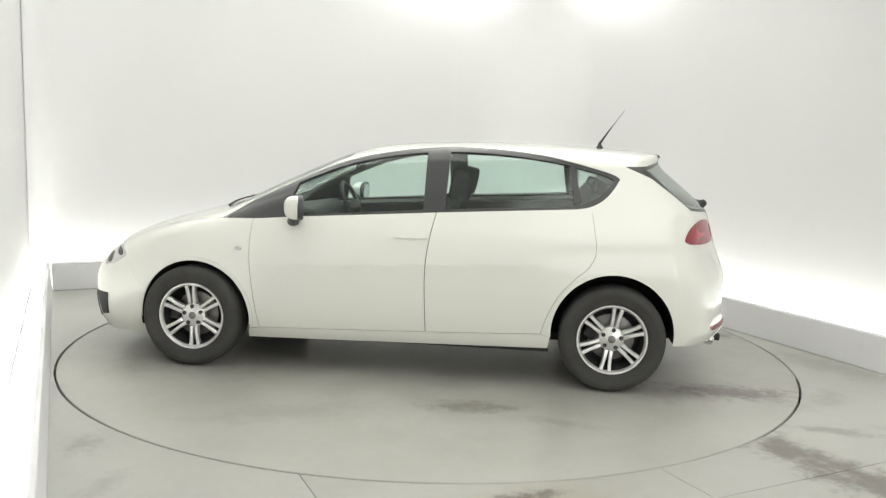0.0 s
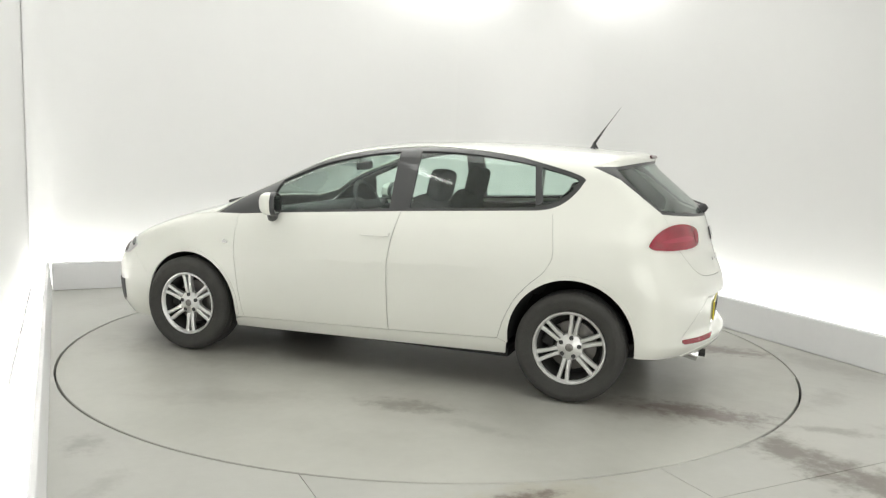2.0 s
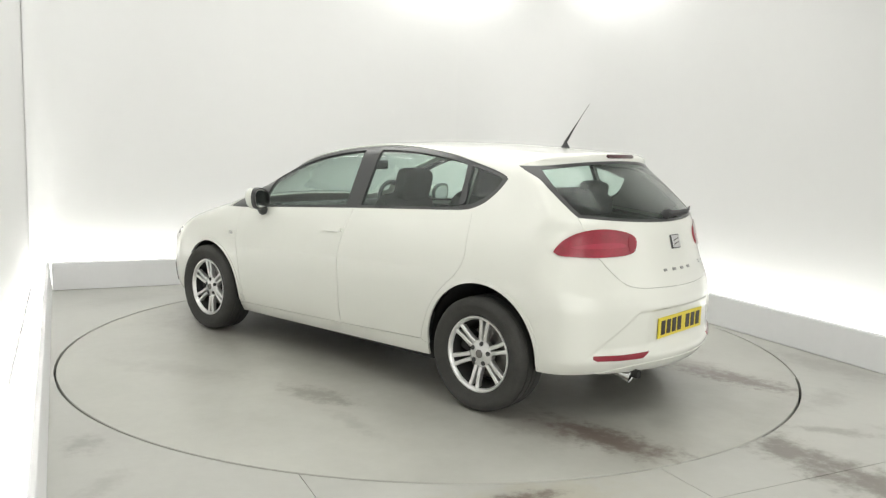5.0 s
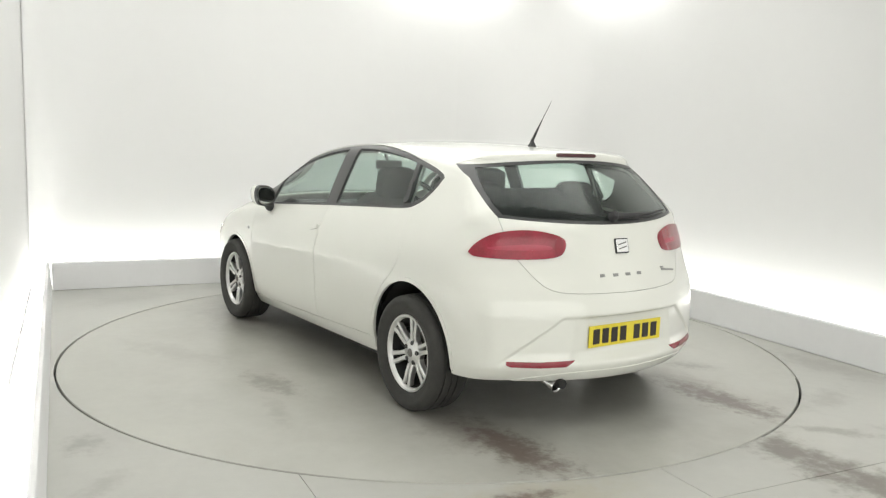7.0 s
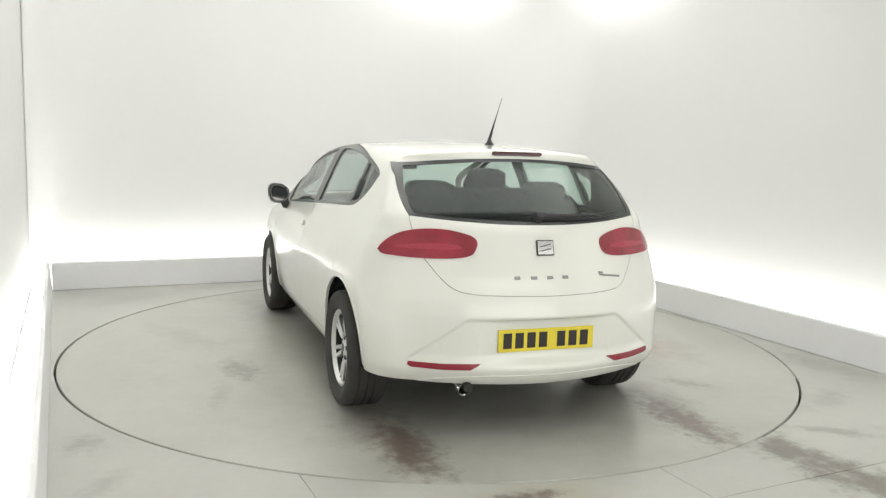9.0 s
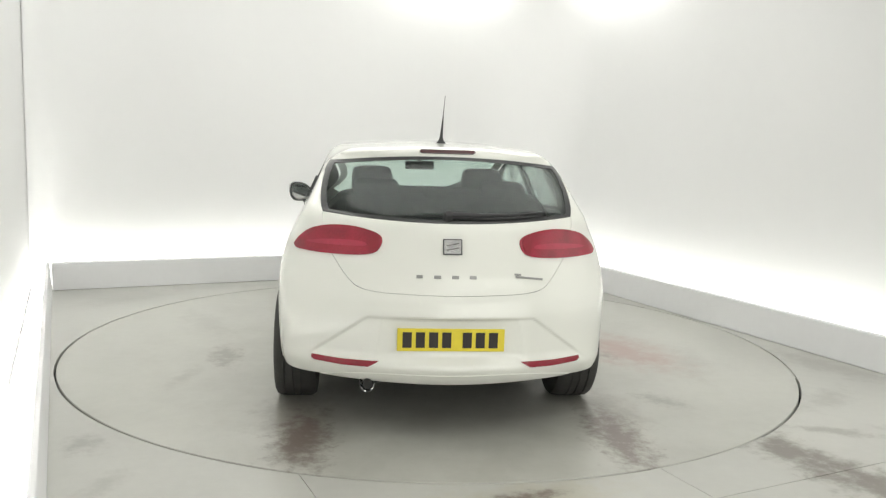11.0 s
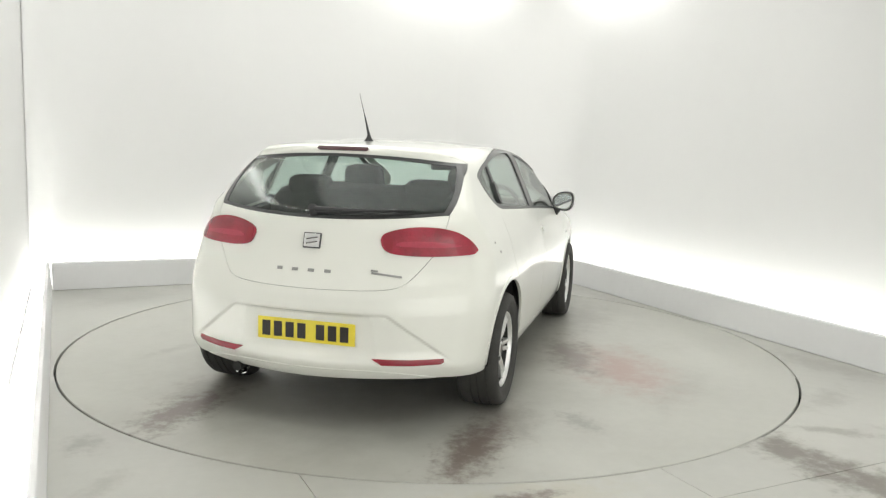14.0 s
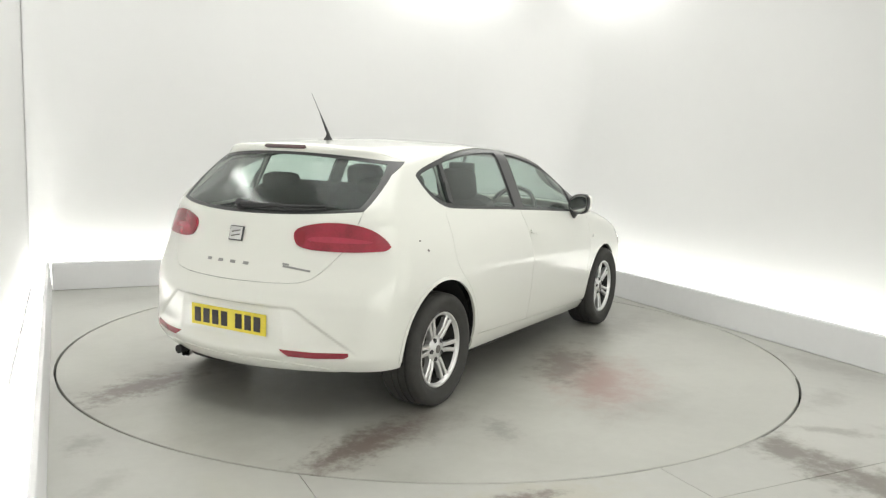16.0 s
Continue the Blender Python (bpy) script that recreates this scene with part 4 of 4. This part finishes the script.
    part("brake_disc", lathe([(0.05, -0.02), (0.135, -0.02), (0.140, -0.022), (0.140, -0.042), (0.05, -0.044)], 48), M_STEEL, w, smooth=True)
    part("brake_back", lathe([(0.0, -0.055), (0.185, -0.055), (0.185, -0.06), (0.0, -0.06)], 36), M_DARKMETAL, w)
    part("brake_caliper", box_bm(0.07, 0.06, 0.12, 0.012, 2), M_DARKMETAL, w, m=pose(0.125, -0.01, 0.03, 0, -12, 0))
    return w


wheel = make_wheel()
wheel.matrix_basis = pose(1.289, 0.799, 0.3142, 0, 4, 0)
for x, s, spin in ((-1.289, 1, -9), (1.289, -1, 7), (-1.289, -1, 25)):
    copy_thing(wheel, pose(x, (0.795 if x > 0 else 0.783) * s + 0.006, 0.3142, 0, spin, 0 if s > 0 else 180))


# ---- door mirrors ----
def door_mirror(s):
    bm = bmesh.new()
    bmesh.ops.create_uvsphere(bm, u_segments=28, v_segments=16, radius=1)
    for v in bm.verts:
        x, y, z = v.co
        f = 0.078 if x > 0 else 0.030
        sq = 1.0 / max(1e-6, (abs(y) ** 2.8 + abs(z) ** 2.8 + abs(x) ** 2.8) ** (1 / 2.8))
        v.co = (x * sq * f, s * (y * sq * 0.080 + 0.012 * z), z * sq * (0.070 + 0.012 * y) + 0.0)
    cap = part("door_mirror", bm, M_PAINT, car, "white capped door mirror", smooth=True, m=pose(0.605, 0.915 if s > 0 else -0.897, 1.022, 0, 0, 14 if s > 0 else -6))
    bm = bmesh.new()
    ring = []
    for rad, dx in ((1.04, -0.005), (1.05, -0.026), (0.98, -0.036), (0.90, -0.034)):
        ring.append([bm.verts.new((dx, s * (0.0785 * rad * math.copysign(abs(math.cos(a)) ** 0.8, math.cos(a)) + 0.009 * math.sin(a)), 0.070 * rad * math.copysign(abs(math.sin(a)) ** 0.8, math.sin(a)) * (1 + 0.16 * math.cos(a))))
                     for a in np.linspace(0, 2 * math.pi, 33)[:-1]])
    for a, b in zip(ring, ring[1:]):
        for k in range(32):
            bm.faces.new((a[k], a[(k + 1) % 32], b[(k + 1) % 32], b[k]))
    part("mirror_housing", bm, M_BLACK, cap, "black mirror housing rim", smooth=True)
    bm = bmesh.new()
    v0 = [bm.verts.new((-0.0325, s * (0.066 * math.copysign(abs(math.cos(a)) ** 0.8, math.cos(a)) + 0.009 * math.sin(a)), 0.055 * math.copysign(abs(math.sin(a)) ** 0.8, math.sin(a)) * (1 + 0.16 * math.cos(a)))) for a in np.linspace(0, 2 * math.pi, 33)[:-1]]
    face = bm.faces.new(v0)
    bmesh.ops.extrude_face_region(bm, geom=[face])
    for v in bm.verts:
        if v in v0:
            v.co.x -= 0.003
    part("mirror_glass", bm, M_MIRROR, cap, "mirror glass")
    part("mirror_foot", tube([(0.02, -s * 0.05, -0.045), (0.02, -s * 0.07, -0.085), (0.045, -s * 0.135, -0.105)], [0.038, 0.034, 0.030], 12), M_BLACK, cap, "black mirror foot", smooth=True)


door_mirror(1)
door_mirror(-1)


# ---- cabin ----
def cushion(name, sx, sy, sz, m, label=""):
    bm = bmesh.new()
    bmesh.ops.create_cube(bm, size=1)
    bmesh.ops.subdivide_edges(bm, edges=list(bm.edges), cuts=5, use_grid_fill=True)
    for v in bm.verts:
        q = v.co * 2
        r = (abs(q.x) ** 5 + abs(q.y) ** 5 + abs(q.z) ** 5) ** 0.2
        k = max(abs(q.x), abs(q.y), abs(q.z)) / r
        v.co = (q.x * k * sx / 2, q.y * k * sy / 2, q.z * k * sz / 2)
    return part(name, bm, M_FABRIC, car, label, smooth=True, m=m)


for y in (0.37, -0.37):
    cushion("front_seat_base", 0.52, 0.50, 0.20, pose(0.20, y, 0.48, 0, -6, 0), "dark fabric front seat")
    cushion("front_seat_back", 0.15, 0.50, 0.64, pose(-0.17, y, 0.79, 0, -17, 0), "dark fabric front seat back")
    cushion("front_headrest", 0.11, 0.27, 0.20, pose(-0.315, y, 1.163, 0, -12, 0), "dark headrest")
    for q in (-0.06, 0.06):
        part("headrest_post", tube([(-0.26, y + q, 1.05), (-0.30, y + q, 1.15)], [0.007, 0.007], 8), M_CHROME, car)
cushion("rear_seat_base", 0.50, 1.30, 0.20, pose(-0.72, 0, 0.50, 0, -6, 0), "dark fabric rear bench")
cushion("rear_seat_back", 0.16, 1.30, 0.70, pose(-1.085, 0, 0.845, 0, -20, 0), "dark fabric rear backrest")
for y in (0.36, -0.36, 0.0):
    cushion("rear_headrest", 0.10, 0.26 if y else 0.22, 0.14 if y else 0.10, pose(-1.205, y, 1.150 if y else 1.13, 0, -14, 0), "dark headrest")
part("dashboard", box_bm(0.50, 1.36, 0.26, 0.07, 4), M_PLASTIC, car, "dark dashboard", smooth=True, m=pose(0.93, 0, 0.82, 0, 8, 0))
part("parcel_shelf", box_bm(0.46, 1.08, 0.025, 0.008, 2), M_FABRIC, car, "dark parcel shelf", m=pose(-1.47, 0, 1.00))
sw = part("steering_wheel", lathe([(0.165, -0.013), (0.180, -0.018), (0.195, -0.010), (0.198, 0.004), (0.185, 0.016), (0.168, 0.010), (0.165, -0.013)], 48), M_PLASTIC, car, "dark steering wheel", smooth=True, m=pose(0.56, -0.37, 0.945, 0, 0, 0) @ pose(0, 0, 0, 24, 0, 90))
part("steering_boss", box_bm(0.34, 0.04, 0.07, 0.015, 2), M_PLASTIC, sw)
part("steering_column", tube([(0.58, -0.37, 0.935), (0.90, -0.37, 0.80)], [0.045, 0.05], 12), M_PLASTIC, car)
part("cabin_mirror", box_bm(0.03, 0.22, 0.065, 0.014, 3), M_PLASTIC, car, "dark interior mirror", smooth=True, m=pose(0.42, 0.0, 1.255))
part("mirror_stalk", tube([(0.44, 0, 1.28), (0.47, 0, 1.33)], [0.01, 0.012], 8), M_PLASTIC, car)
for mir in (False, True):
    card = [(0.90, 0.90), (0.88, 0.32), (-0.88, 0.36), (-0.93, 0.60), (-1.05, 0.745), (-1.60, 0.765), (-1.60, 1.0), (-1.05, 1.05), (-0.27, 1.005), (0.59, 0.945)]
    skin("door_card", G(card), M_PLASTIC, car, "dark door lining", thick=0.03, lift=-0.035, gap=0, h=0.08, mirror=mir)
    pil = [(-1.06, 1.07), (-1.04, 1.33), (-1.30, 1.325), (-1.40, 1.31), (-1.62, 1.12), (-1.62, 1.02)]
    hole = [(x, z) for x, z in ((-1.062, 1.090), (-1.13, 1.10), (-1.21, 1.15), (-1.275, 1.25), (-1.15, 1.295), (-1.055, 1.318))]
    skin("pillar_lining", G(pil), M_PILLAR, car, "grey pillar lining", thick=0.01, lift=-0.026, gap=0, h=0.04, mirror=mir, holes=[G(hole)])
head_half = [(0.30, 0.0), (0.28, 0.46)] + [(x, rail_at(x) - 0.06) for x in np.linspace(0.1, -1.35, 10)] + [(-1.48, 0.45), (-1.50, 0.0)]
skin("headlining", head_half + [(x, -y) for x, y in head_half[::-1] if y > 1e-3], M_TRIMLIGHT, car, "pale grey headlining", proj=over, thick=0.01, lift=-0.03, gap=0, h=0.08)


# ---- what moves: the disc turns and carries the car ----
def motions():
    times = [i * 1.0 for i in range(17)]
    walk(turntable, [(t, pose(0, 0, 0, 0, 0, table_turn(t))) for t in times])
    walk(car, [(t, pose(0, 0, 0, 0, 0, table_turn(t)) @ pose(*CAR_OFF, 0)) for t in times])


motions()
